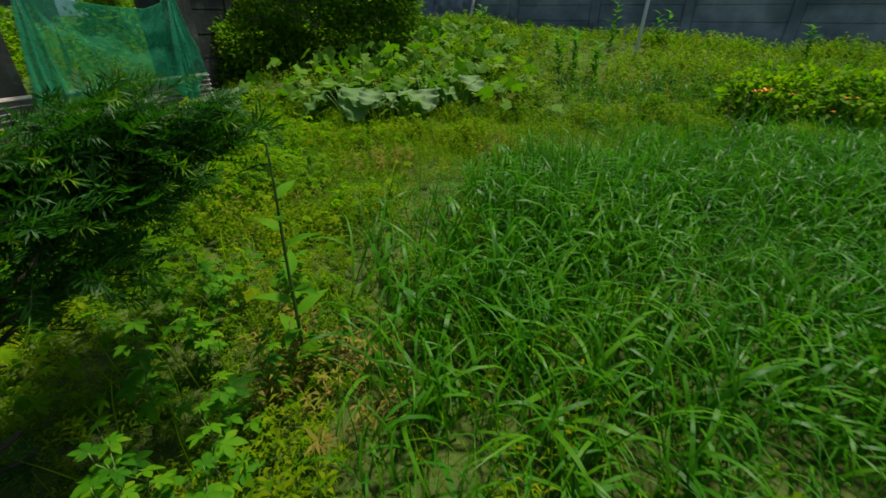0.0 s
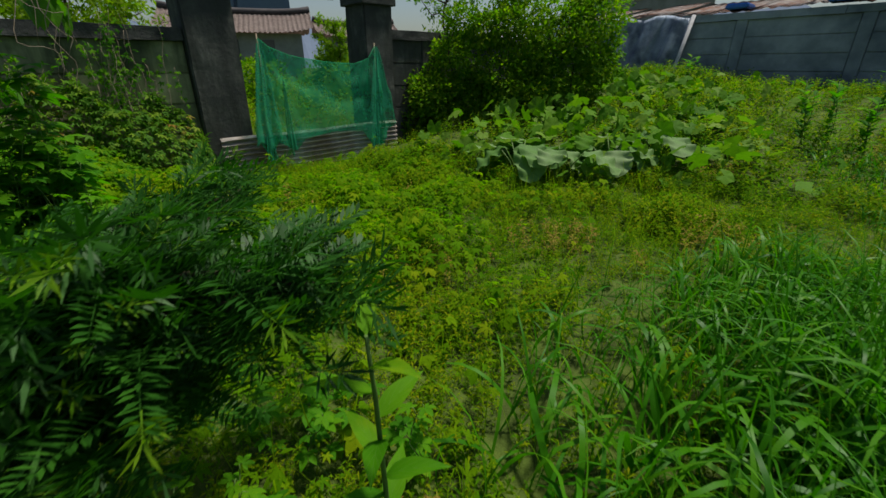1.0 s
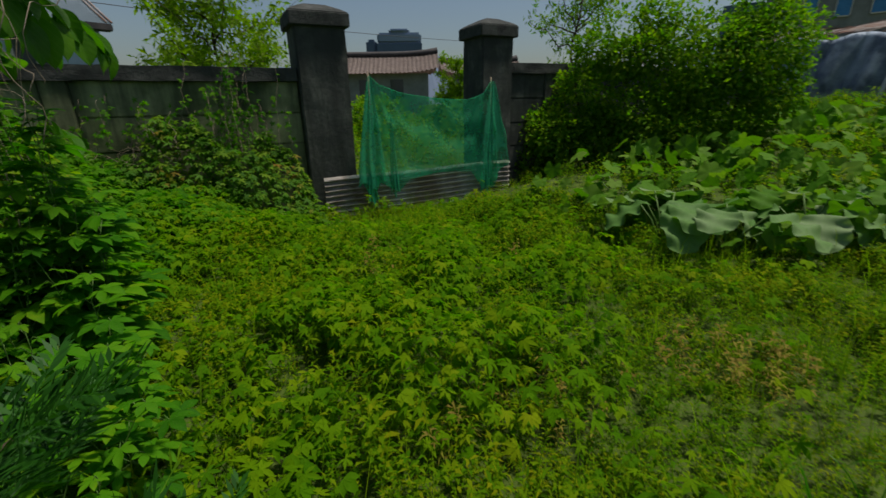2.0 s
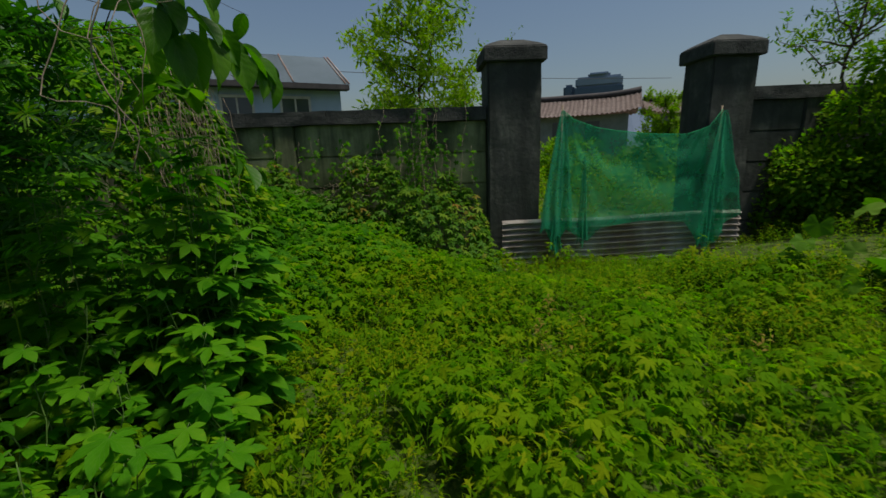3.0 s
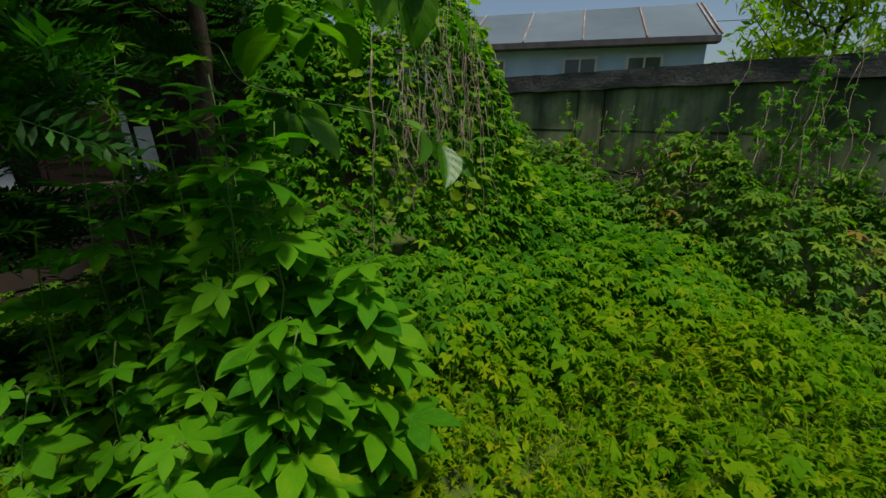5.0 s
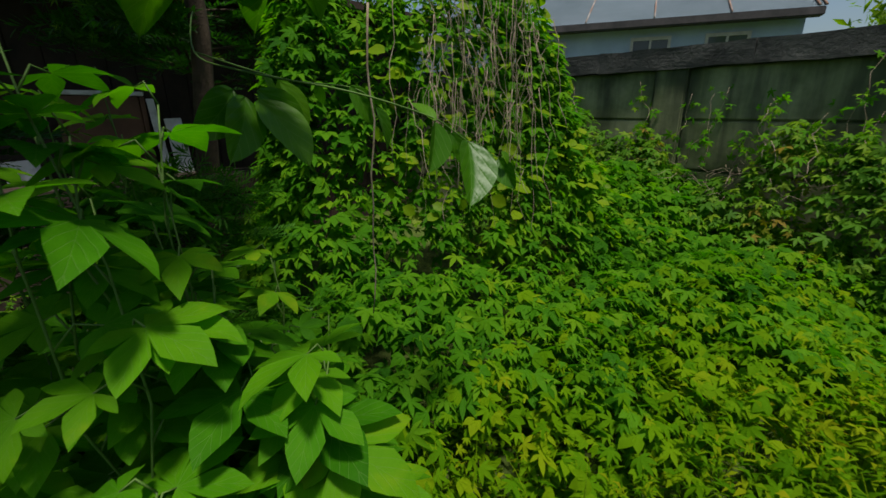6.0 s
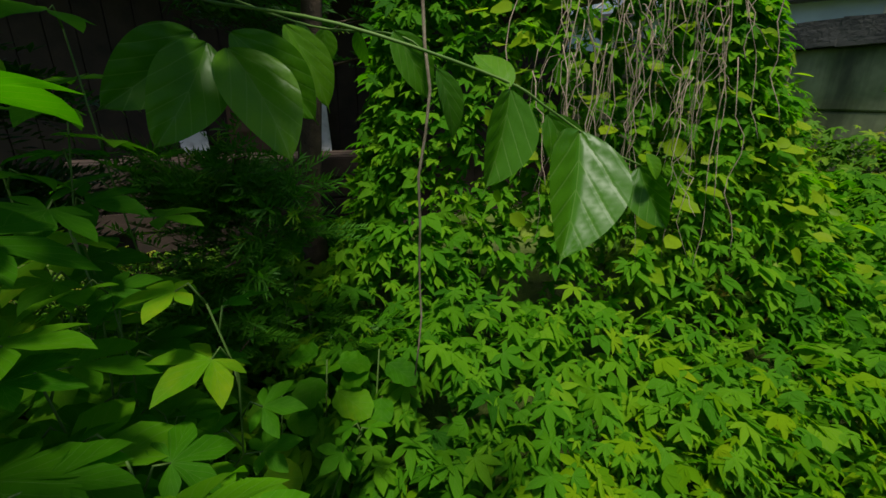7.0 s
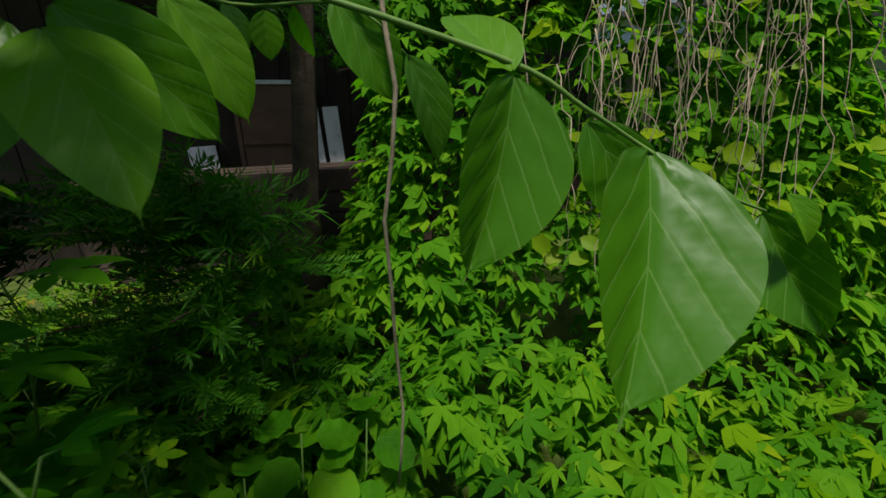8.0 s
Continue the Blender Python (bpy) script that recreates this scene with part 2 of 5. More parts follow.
def ovate(rows, cols, width, tip=0.8, fold=0.18, curl=0.25, base=0.55, wave=0.0, lobe=0.0):
    v, uv, polys = [], [], []
    for i in range(rows + 1):
        f = i / rows
        w = width * f ** base * (1 - f) ** tip / ((base / (base + tip)) ** base * (tip / (base + tip)) ** tip) if 0 < f < 1 else width * 0.02 * (1 - f)
        w *= 1 + lobe * math.sin(f * 21)
        for j in range(cols + 1):
            g = j / cols * 2 - 1
            v.append((g * w, f, fold * abs(g) * w + curl * f * (1 - f) + wave * math.sin(f * 17 + g * 2) * abs(g) * w))
            uv.append((g * w / max(width, 1e-6), f))
    for i in range(rows):
        for j in range(cols):
            a = i * (cols + 1) + j
            polys.append((a, a + 1, a + cols + 2, a + cols + 1))
    return shape(v, polys, uv)


def glossy(rows, cols, width, fold, curl, bend=0.0, pucker=0.02):
    """Oval leaf with a rounded base, a drip tip and a surface that swells between its side veins."""
    v, uv, polys = [], [], []
    for i in range(rows + 1):
        f = i / rows
        body = math.sin(math.pi * min(1, f / 0.93) ** 0.82)
        w = width * max(max(body, 0) ** 0.72, 0.10 * (1 - f))
        for j in range(cols + 1):
            g = j / cols * 2 - 1
            swell = pucker * abs(math.sin((f - 0.3 * abs(g)) * 17)) * (1 - abs(abs(g) - 0.5) * 1.6)
            v.append((g * w + bend * f * (1 - f), f, fold * abs(g) ** 1.4 * w + curl * f * (1 - f) + swell))
            uv.append((g * w / width, f))
    for i in range(rows):
        for j in range(cols):
            a = i * (cols + 1) + j
            polys.append((a, a + 1, a + cols + 2, a + cols + 1))
    return shape(v, polys, uv)


def blade(segs, width, lean, droop):
    v, uv, polys = [], [], []
    y = z = 0.0
    for i in range(segs + 1):
        f = i / segs
        a = lean + droop * f ** 1.8
        if i:
            y += math.sin(a) / segs
            z += math.cos(a) / segs
        w = width * min(1, 0.5 + 2 * f) * (1 - f ** 3)
        v += [(-w, y, z + w * 0.5), (w, y, z + w * 0.5)]
        uv += [(-1, f), (1, f)]
    for i in range(segs):
        polys.append((2 * i, 2 * i + 1, 2 * i + 3, 2 * i + 2))
    return shape(v, polys, uv)


def sprig(n, leaf_len, leaf_w, spread, seed, height=1.0, lobed=False):
    """A small upright weed: a thin stem with narrow leaves all round it."""
    r = random.Random(seed)
    v, uv, polys = [], [], []
    v += [(-0.008, 0, 0), (0.008, 0, 0), (0.0, 0.04, height)]
    uv += [(0, 0), (0, 0), (0, 1)]
    polys.append((0, 1, 2))
    for i in range(n):
        f = 0.2 + 0.8 * (i + r.random()) / n
        a = i * 2.4 + r.uniform(-0.5, 0.5)
        d = Vector((math.cos(a), math.sin(a), r.uniform(-0.1, 0.7))).normalized()
        s = Vector((-math.sin(a), math.cos(a), 0))
        ln = leaf_len * (1.15 - 0.5 * f) * r.uniform(0.7, 1.2)
        b = Vector((0, 0.04 * f, height * f))
        k = len(v)
        mid = b + d * ln * 0.5 + Vector((0, 0, 0.04))
        end = b + d * ln - Vector((0, 0, 0.12 * ln))
        for p in (b, mid + s * leaf_w, end, mid - s * leaf_w):
            v.append(tuple(p))
            uv.append((0, 0))
        polys.append((k, k + 1, k + 2, k + 3))
        if lobed:
            k = len(v)
            for sg in (1, -1):
                q = mid - d * ln * 0.15
                for p in (q, q + s * sg * leaf_w * 3.2 + d * ln * 0.22, q + d * ln * 0.18):
                    v.append(tuple(p))
                    uv.append((0, 0))
            polys += [(k, k + 1, k + 2), (k + 3, k + 5, k + 4)]
    return shape(v, polys, uv)


def yew_twig(n, seed, needle=0.28, width=0.019, flat=0.35):
    """A shoot along +y, one long, with needles in two ranks."""
    r = random.Random(seed)
    v, uv, polys = [(-0.008, 0, 0), (0.008, 0, 0), (0, 1.0, -0.06)], [(0, 0)] * 3, [(0, 1, 2)]
    for i in range(n):
        f = 0.05 + 0.95 * i / n
        for sg in (-1, 1):
            ln = needle * (1.0 - 0.45 * f) * r.uniform(0.8, 1.15)
            a = radians(r.uniform(48, 72) - 30 * f)
            d = Vector((sg * math.sin(a), math.cos(a), r.uniform(0.1, 0.1 + flat)))
            p = Vector((0, f, -0.06 * f))
            s = Vector((math.cos(a), -sg * math.sin(a), 0)) * width
            k = len(v)
            e = p + d * ln
            m = p + d * ln * 0.5 + Vector((0, 0, 0.012))
            v += [tuple(p - s * 0.4), tuple(m - s), tuple(e), tuple(m + s)]
            uv += [(0, f)] * 4
            polys.append((k, k + 1, k + 2, k + 3) if sg > 0 else (k, k + 3, k + 2, k + 1))
    return shape(v, polys, uv)


def tuft(n, seed, needle=0.32, width=0.014):
    """A shoot tip along +y: a short stem with needles radiating all round."""
    r = random.Random(seed)
    v, uv, polys = [(-0.01, 0, 0), (0.01, 0, 0), (0, 0.7, 0)], [(0, 0)] * 3, [(0, 1, 2)]
    for i in range(n):
        f = 0.15 + 0.55 * i / n
        a = i * 2.4 + r.uniform(-0.3, 0.3)
        out = Vector((math.cos(a), 0, math.sin(a)))
        d = (out * r.uniform(0.75, 1.0) + Vector((0, 0.35 + 0.9 * f, 0))).normalized()
        s = d.cross(out.cross(Vector((0, 1, 0))).cross(d)).normalized() * width
        p = Vector((0, f, 0))
        e = p + d * needle * r.uniform(0.7, 1.1)
        m = p.lerp(e, 0.55) + Vector((0, 0.01, 0.01))
        k = len(v)
        v += [tuple(p), tuple(m - s), tuple(e), tuple(m + s)]
        uv += [(0, f)] * 4
        polys.append((k, k + 1, k + 2, k + 3))
    return shape(v, polys, uv)


def unit(a):
    return a / np.maximum(np.linalg.norm(a, axis=-1, keepdims=True), 1e-9)


def bases(tip, nrm, size):
    y = unit(tip)
    z = unit(nrm - (nrm * y).sum(-1, keepdims=True) * y)
    x = np.cross(y, z)
    return np.stack([x, y, z], -1) * np.asarray(size)[:, None, None]


def mass(name, chunks, material, parent=None):
    """One mesh out of many small shapes. chunks: (shape, bases, places)."""
    V, L, S, U = [], [], [], []
    off = 0
    for (v, lp, sz, uv), B, P in chunks:
        m = len(P)
        if not m:
            continue
        V.append((np.einsum('mij,nj->mni', B, v) + P[:, None, :]).reshape(-1, 3))
        L.append((lp[None] + (np.arange(m) * len(v))[:, None]).ravel() + off)
        S.append(np.tile(sz, m))
        U.append(np.tile(uv[lp], (m, 1)))
        off += m * len(v)
    V, L, S, U = np.concatenate(V), np.concatenate(L), np.concatenate(S), np.concatenate(U)
    me = bpy.data.meshes.new(name)
    me.vertices.add(len(V))
    me.vertices.foreach_set("co", V.astype(np.float32).ravel())
    me.loops.add(len(L))
    me.loops.foreach_set("vertex_index", L.astype(np.int32))
    me.polygons.add(len(S))
    me.polygons.foreach_set("loop_start", np.concatenate([[0], np.cumsum(S)[:-1]]).astype(np.int32))
    me.polygons.foreach_set("loop_total", S.astype(np.int32))
    me.uv_layers.new(name="UVMap").data.foreach_set("uv", U.astype(np.float32).ravel())
    me.update(calc_edges=True)
    me.materials.append(material)
    ob = new(name, me)
    if parent is not None:
        ob.parent = parent
    return ob


def stuff(name, chunks, material, label, category):
    return tagged(mass(name, chunks, material), label, category, kind="stuff")


def single(sh, name, material):
    """A mesh of one leaf, to be shared by many objects."""
    ob = mass(name, [(sh, np.eye(3)[None], np.zeros((1, 3)))], material)
    me = ob.data
    bpy.data.objects.remove(ob)
    for p in me.polygons:
        p.use_smooth = True
    return me


def leaf_object(me, name, parent, place, tip, nrm, size):
    ob = new(name, me)
    B = bases(np.array([tip], float), np.array([nrm], float), [size])[0]
    ob.matrix_local = Matrix.Translation(place) @ Matrix(B.tolist()).to_4x4()
    ob.parent = parent
    return ob


def smooth(a, b, x):
    t = np.clip((np.asarray(x, float) - a) / (b - a), 0, 1)
    return t * t * (3 - 2 * t)


# ---- ground ----
def ground_z(x, y):
    x, y = np.asarray(x, float), np.asarray(y, float)
    rise = 0.125 * np.clip(y - 5.6, 0, 9) * smooth(-5.2, -2.2, x)
    dip = -0.21 * smooth(-3.4, -5.0, x) * smooth(3.2, 4.8, y)
    lumps = 0.025 * np.sin(x * 2.3 + 1.1) * np.cos(y * 1.9) + 0.015 * np.sin(x * 5.1 + y * 3.7)
    near = np.exp(-((x / 40) ** 2 + ((y - 5) / 40) ** 2))
    return (rise + dip + lumps) * near - 0.02


ax = np.concatenate([[-2500, -1200, -500, -200, -90, -50, -32, -24], np.arange(-18, 18.01, 0.3), [24, 32, 50, 90, 200, 500, 1200, 2500]])
ay = np.concatenate([[-2500, -1200, -500, -200, -90, -50, -32, -18, -10], np.arange(-6, 20.01, 0.3), [24, 32, 50, 90, 200, 500, 1200, 2500]])
GX, GY = np.meshgrid(ax, ay)
gv = np.stack([GX, GY, ground_z(GX, GY)], -1).reshape(-1, 3)
nx = len(ax)
gf = [(j * nx + i, j * nx + i + 1, (j + 1) * nx + i + 1, (j + 1) * nx + i) for j in range(len(ay) - 1) for i in range(nx - 1)]
gm = bpy.data.meshes.new("ground")
gm.from_pydata(gv.tolist(), [], gf)
gm.materials.append(M_SOIL)
for p in gm.polygons:
    p.use_smooth = True
tagged(new("ground", gm), "weedy brown soil of an overgrown yard", "ground", kind="structure")

# ---- gate wall: u runs along it, n towards the yard ----
O = Vector((-5.78, 5.03, 0))
D = Vector((0.4138, 0.9104, 0))
N = Vector((0.9104, -0.4138, 0))
WALL = Matrix(((D.x, N.x * -1, 0, O.x), (D.y, N.y * -1, 0, O.y), (0, 0, 1, 0), (0, 0, 0, 1)))   # local x = u, y = away from the yard


def at_wall(u, n, z):
    return O + D * u + N * n + Vector((0, 0, z))


def wall_thing(name, label, category, kind=""):
    ob = thing(name, label, category, kind=kind)
    ob.matrix_world = WALL
    return ob


def panel_wall(name, u0, u1, top, courses, label, post_every=2.36, first_post=None, face=0.06, cap_mat=None, panel_mat=None, depth=0.12):
    """Concrete posts with slabs laid edge on edge between them, and a coping."""
    w = wall_thing(name, label, "wall", "structure")
    posts = []
    u = u1 if first_post is None else first_post
    while u > u0 - 0.3:
        posts.append(u)
        u -= post_every
    for pu in posts:
        bm = bmesh.new()
        box(bm, pu - 0.125, pu + 0.125, face - 0.03, face + depth + 0.02, -0.4, top - 0.15, 0.012, 0.004)
        part("post", bm, panel_mat or M_WALL, w)
    ends = [u1 + 0.125] + posts
    for a, b in zip(posts + [u0], ends):
        lo, hi = a + 0.125 if a in posts else a, b - 0.125
        if hi - lo < 0.05:
            continue
        z = top - 0.16
        for c in range(courses):
            bm = bmesh.new()
            j = random.uniform(-0.004, 0.004)
            box(bm, lo + 0.004, hi - 0.004, face + j, face + depth + j, z - 0.388, z - 0.004, 0.01, 0.003)
            part("panel", bm, panel_mat or M_WALL, w)
            z -= 0.392
    # Solid filler hidden inside, added to stop sky light showing through the joints.
    bm = bmesh.new()
    box(bm, u0, u1, face + 0.03, face + depth - 0.03, -0.4, top - 0.17)
    part("gap_light_stop", bm, panel_mat or M_WALL, w)
    # coping in lengths, ragged along its top
    u = u0
    while u < u1 - 0.02:
        e = min(u + 1.18, u1)
        bm = bmesh.new()
        box(bm, u + 0.003, e - 0.003, face - 0.05, face + depth + 0.06, top - 0.16, top)
        bmesh.ops.subdivide_edges(bm, edges=bm.edges[:], cuts=5, use_grid_fill=True)
        for v in bm.verts:
            v.co += noise.noise_vector(v.co * 7.0 + Vector((u, 0, 0))) * 0.012
        part("coping", bm, cap_mat or M_CAP, w)
        u = e
    return w


panel_wall("wall_west", -9.0, 0.06, 1.84, 5, "mossy concrete slab wall with blackened coping and posts", first_post=-2.47)
panel_wall("wall_east", 3.44, 11.6, 1.98, 5, "dark stained concrete slab wall behind the bush", first_post=11.4, panel_mat=M_PILLAR)


def pillar(u0, u1, name_label):
    p = wall_thing("gate_pillar", name_label, "pillar")
    tagged(p, group="gate pillars")
    bm = bmesh.new()
    box(bm, u0, u1, -0.05, 0.56, -0.4, 2.36, 0.02)
    bmesh.ops.subdivide_edges(bm, edges=[e for e in bm.edges if e.calc_length() > 0.3], cuts=7, use_grid_fill=True)
    for v in bm.verts:
        v.co += noise.noise_vector(v.co * 4.0) * 0.010
    part("shaft", bm, M_PILLAR, p)
    bm = bmesh.new()
    a, b = u0 - 0.055, u1 + 0.055
    y0, y1 = -0.105, 0.615
    prof = [(0.0, 2.335), (0.0, 2.50), (0.07, 2.545), (0.24, 2.62)]
    rings = []
    for ins, z in prof:
        rings.append([bm.verts.new(c) for c in ((a + ins, y0 + ins, z), (b - ins, y0 + ins, z), (b - ins, y1 - ins, z), (a + ins, y1 - ins, z))])
    for q, s in zip(rings, rings[1:]):
        for k in range(4):
            bm.faces.new((q[k], q[(k + 1) % 4], s[(k + 1) % 4], s[k]))
    bm.faces.new(rings[0][::-1])
    bm.faces.new(rings[-1])
    bmesh.ops.bevel(bm, geom=bm.edges[:], offset=0.012, segments=2, affect='EDGES')
    part("cap", bm, M_CAP, p, "blackened stepped concrete cap")
    return p


pillar(0.07, 0.73, "tall weathered concrete gate pillar beside the mossy wall")
pillar(2.86, 3.44, "tall weathered concrete gate pillar beside the bush")

# ---- corrugated sheet across the gate ----
M_SHEET = rough_mat("weathered_zinc", [(0.3, (0.42, 0.40, 0.37)), (0.7, (0.66, 0.63, 0.58))], 4.0, 0.6, 0.25, 0.004, (0.32, 0.25, 0.19), 1.8, 0.0, 0.4)
sheet = wall_thing("corrugated_sheet", "weathered grey corrugated metal sheet closing the gateway", "metal sheet")
bm = bmesh.new()
cols = []
SU = [0.23 + 3.15 * i / 24 for i in range(25)]
for u in SU:
    col = []
    for k in range(0, 65):
        f = k / 64
        z = 0.40 + 0.012 * u - f * 0.66 + 0.006 * math.sin(u * 3.1)
        y = -0.13 + 0.025 * math.cos(f * 0.66 / 0.077 * math.tau) + 0.012 * math.sin(u * 2.3 + 1)
        col.append(bm.verts.new((u, y, z)))
    cols.append(col)
for a, b in zip(cols, cols[1:]):
    for k in range(64):
        bm.faces.new((a[k], b[k], b[k + 1], a[k + 1])).smooth = True
bmesh.ops.solidify(bm, geom=bm.faces[:], thickness=0.0015)
part("sheet", bm, M_SHEET, sheet)

# ---- green netting ----
M_NET, nt, b = mat("green_net")
b.inputs["Base Color"].default_value = (0.015, 0.36, 0.16, 1)
b.inputs["Roughness"].default_value = 0.6
tr = nt.nodes.new("ShaderNodeBsdfTransparent")
tr.inputs[0].default_value = (0.72, 0.95, 0.84, 1)
tl = nt.nodes.new("ShaderNodeBsdfTranslucent")
tl.inputs[0].default_value = (0.03, 0.55, 0.26, 1)
m1 = nt.nodes.new("ShaderNodeMixShader")
m1.inputs[0].default_value = 0.5
nt.links.new(b.outputs[0], m1.inputs[1])
nt.links.new(tl.outputs[0], m1.inputs[2])
m2 = nt.nodes.new("ShaderNodeMixShader")
nf = ramp(nt, noise_fac(nt, 5.0, 5.0, 0.7), [(0.3, (0.40, 0.40, 0.40)), (0.7, (0.68, 0.68, 0.68))])
nt.links.new(nf, m2.inputs[0])
nt.links.new(tr.outputs[0], m2.inputs[1])
nt.links.new(m1.outputs[0], m2.inputs[2])
nt.links.new(m2.outputs[0], nt.nodes["Material Output"].inputs[0])

M_NET2, nt, b = mat("green_net_doubled")
b.inputs["Base Color"].default_value = (0.012, 0.30, 0.14, 1)
b.inputs["Roughness"].default_value = 0.6
tr = nt.nodes.new("ShaderNodeBsdfTransparent")
m2 = nt.nodes.new("ShaderNodeMixShader")
nf = ramp(nt, noise_fac(nt, 9.0, 5.0, 0.7), [(0.3, (0.50, 0.50, 0.50)), (0.7, (0.88, 0.88, 0.88))])
nt.links.new(nf, m2.inputs[0])
nt.links.new(tr.outputs[0], m2.inputs[1])
nt.links.new(b.outputs[0], m2.inputs[2])
nt.links.new(m2.outputs[0], nt.nodes["Material Output"].inputs[0])
net = wall_thing("netting", "sagging green mesh net tied across the gateway", "net")
NET_TOP = [(0.70, 0.50), (0.82, 1.15), (0.95, 1.74), (1.10, 1.62), (1.42, 1.51), (2.0, 1.43), (2.5, 1.41), (2.78, 1.49), (2.93, 1.69), (3.07, 1.35), (3.22, 0.95), (3.29, 0.55)]
NET_LOW = [(0.70, 0.40), (0.9, 0.02), (1.0, 0.30), (1.3, 0.12), (1.45, 0.30), (2.0, 0.36), (2.55, 0.33), (2.72, 0.05), (2.95, 0.02), (3.05, 0.25), (3.33, 0.42)]


def lerp_list(rows, x):
    return float(np.interp(x, [r[0] for r in rows], [r[1] for r in rows]))


bm = bmesh.new()
grid = []
NU, NZ = 110, 44
for i in range(NU + 1):
    u = 0.70 + 2.59 * i / NU
    top, low = lerp_list(NET_TOP, u), lerp_list(NET_LOW, u)
    col = []
    for k in range(NZ + 1):
        f = k / NZ
        z = top + (low - top) * f
        # folds fan out from the two tied corners
        fold = 0.0
        for cu, s in ((0.95, 26), (2.93, 34)):
            du, dz = u - cu, 1.75 - z
            near = math.exp(-(du / 0.42) ** 2)
            fold += near * 0.035 * math.sin(s * math.atan2(du, dz + 0.15)) * min(1, dz * 1.2)
        swag = 0.02 * math.sin(z * 9 + u * 4 + 3 * noise.noise(Vector((u * 2, z * 2, 0))))
        col.append(bm.verts.new((u, -0.20 - fold - swag - 0.05 * f, z)))
    grid.append(col)
for a, c in zip(grid, grid[1:]):
    for k in range(NZ):
        bm.faces.new((a[k], c[k], c[k + 1], a[k + 1])).smooth = True
part("mesh_sheet", bm, M_NET, net)
# gathered tails and a second, doubled fold at each tied corner
for cu, u0, u1, z0, z1, name in ((0.95, 0.68, 1.10, 1.73, 0.26, "fold"), (1.22, 1.16, 1.30, 1.2, 0.10, "hem_fold"), (2.93, 2.72, 3.20, 1.68, 0.62, "fold"), (2.92, 2.70, 3.06, 1.18, 0.12, "gathered_fold"), (2.82, 2.72, 2.98, 0.8, -0.02, "tail"), (0.86, 0.80, 0.98, 0.5, -0.02, "tail")):
    bm = bmesh.new()
    cols = []
    for i in range(25):
        g = i / 24
        col = []
        for k in range(25):
            f = k / 24
            w = 0.1 + 0.9 * f ** 0.8
            u = cu + ((u0 + (u1 - u0) * g) - cu) * w
            z = z0 + (z1 - z0) * f + 0.06 * math.sin(g * 9) * f
            col.append(bm.verts.new((u, -0.255 - 0.016 * math.sin(g * 15 + 3 * noise.noise(Vector((g * 4, f * 2, u0)))) * w, z + 0.05 * noise.noise(Vector((g * 5, 3.3, u1))) * f)))
        cols.append(col)
    for a, c in zip(cols, cols[1:]):
        for k in range(24):
            bm.faces.new((a[k], c[k], c[k + 1], a[k + 1])).smooth = True
    part(name, bm, M_NET2, net)
bm = bmesh.new()
tube(bm, [(u, -0.21, lerp_list(NET_TOP, u) + 0.004) for u in np.linspace(0.95, 2.93, 15)], 0.005, 0.005)
part("top_cord", bm, M_NET, net, "doubled green edge cord")
for u, h in ((0.95, 1.80), (2.93, 1.74)):
    bm = bmesh.new()
    tube(bm, [(u, -0.19, -0.3), (u + 0.005, -0.19, 0.8), (u, -0.19, h)], 0.013, 0.011)
    part("stake", bm, M_DRY, net, "thin wooden stake")

# ---- far wall with a tarpaulin ----
FAR = Matrix(((0.91, 0.41, 0, -1.05), (0.41 * -1, 0.91, 0, 15.95), (0, 0, 1, 0), (0, 0, 0, 1)))
far_wall = panel_wall("wall_north", -0.6, 13.0, 2.60, 6, "dark grey concrete slab wall at the end of the yard", first_post=12.8, panel_mat=M_FARWALL, cap_mat=M_FARWALL)
far_wall.matrix_world = FAR

# Faded blue painted lighter, standing in for daylight the sheet misses.
M_TARP = rough_mat("faded_lit_blue_tarp", [(0.3, (0.28, 0.34, 0.42)), (0.55, (0.42, 0.48, 0.56)), (0.8, (0.56, 0.60, 0.64))], 1.6, 0.55, 0.5, 0.02, (0.17, 0.21, 0.27), 2.4)
tarp = thing("tarpaulin", "faded blue-grey tarpaulin hung over the end of the wall", "tarpaulin")
tarp.matrix_world = FAR
bm = bmesh.new()
cols = []
for i in range(41):
    g = i / 40
    col = []
    for k in range(21):
        f = k / 20
        u = -0.1 + 2.25 * g + 0.25 * (1 - g) * f - 0.1 * f
        z = 2.66 - 0.06 * g - 2.1 * f + 0.05 * math.sin(g * 11)
        y = -0.10 - 0.34 * f + 0.075 * math.sin(g * 19 + f * 5 + 2 * noise.noise(Vector((g * 3, f * 2, 1)))) + 0.03 * math.sin(g * 47 + f * 9)
        col.append(bm.verts.new((u, y, z)))
    cols.append(col)
for a, c in zip(cols, cols[1:]):
    for k in range(20):
        bm.faces.new((a[k], c[k], c[k + 1], a[k + 1])).smooth = True
bmesh.ops.solidify(bm, geom=bm.faces[:], thickness=0.004)
part("sheet", bm, M_TARP, tarp)
M_PALE = rough_mat("pale_weathered_wood", [(0.3, (0.30, 0.30, 0.30)), (0.7, (0.52, 0.52, 0.52))], 8.0, 0.8, 0.4, 0.004)
pl = thing("leaning_pole", "pale weathered pole leaning on the end of the tarpaulin", "pole")
pl.matrix_world = FAR
bm = bmesh.new()
tube(bm, [(2.08, -0.62, 0.45), (2.14, -0.32, 1.6), (2.22, -0.02, 2.62)], 0.045, 0.05, 8)
part("shaft", bm, M_PALE, pl)

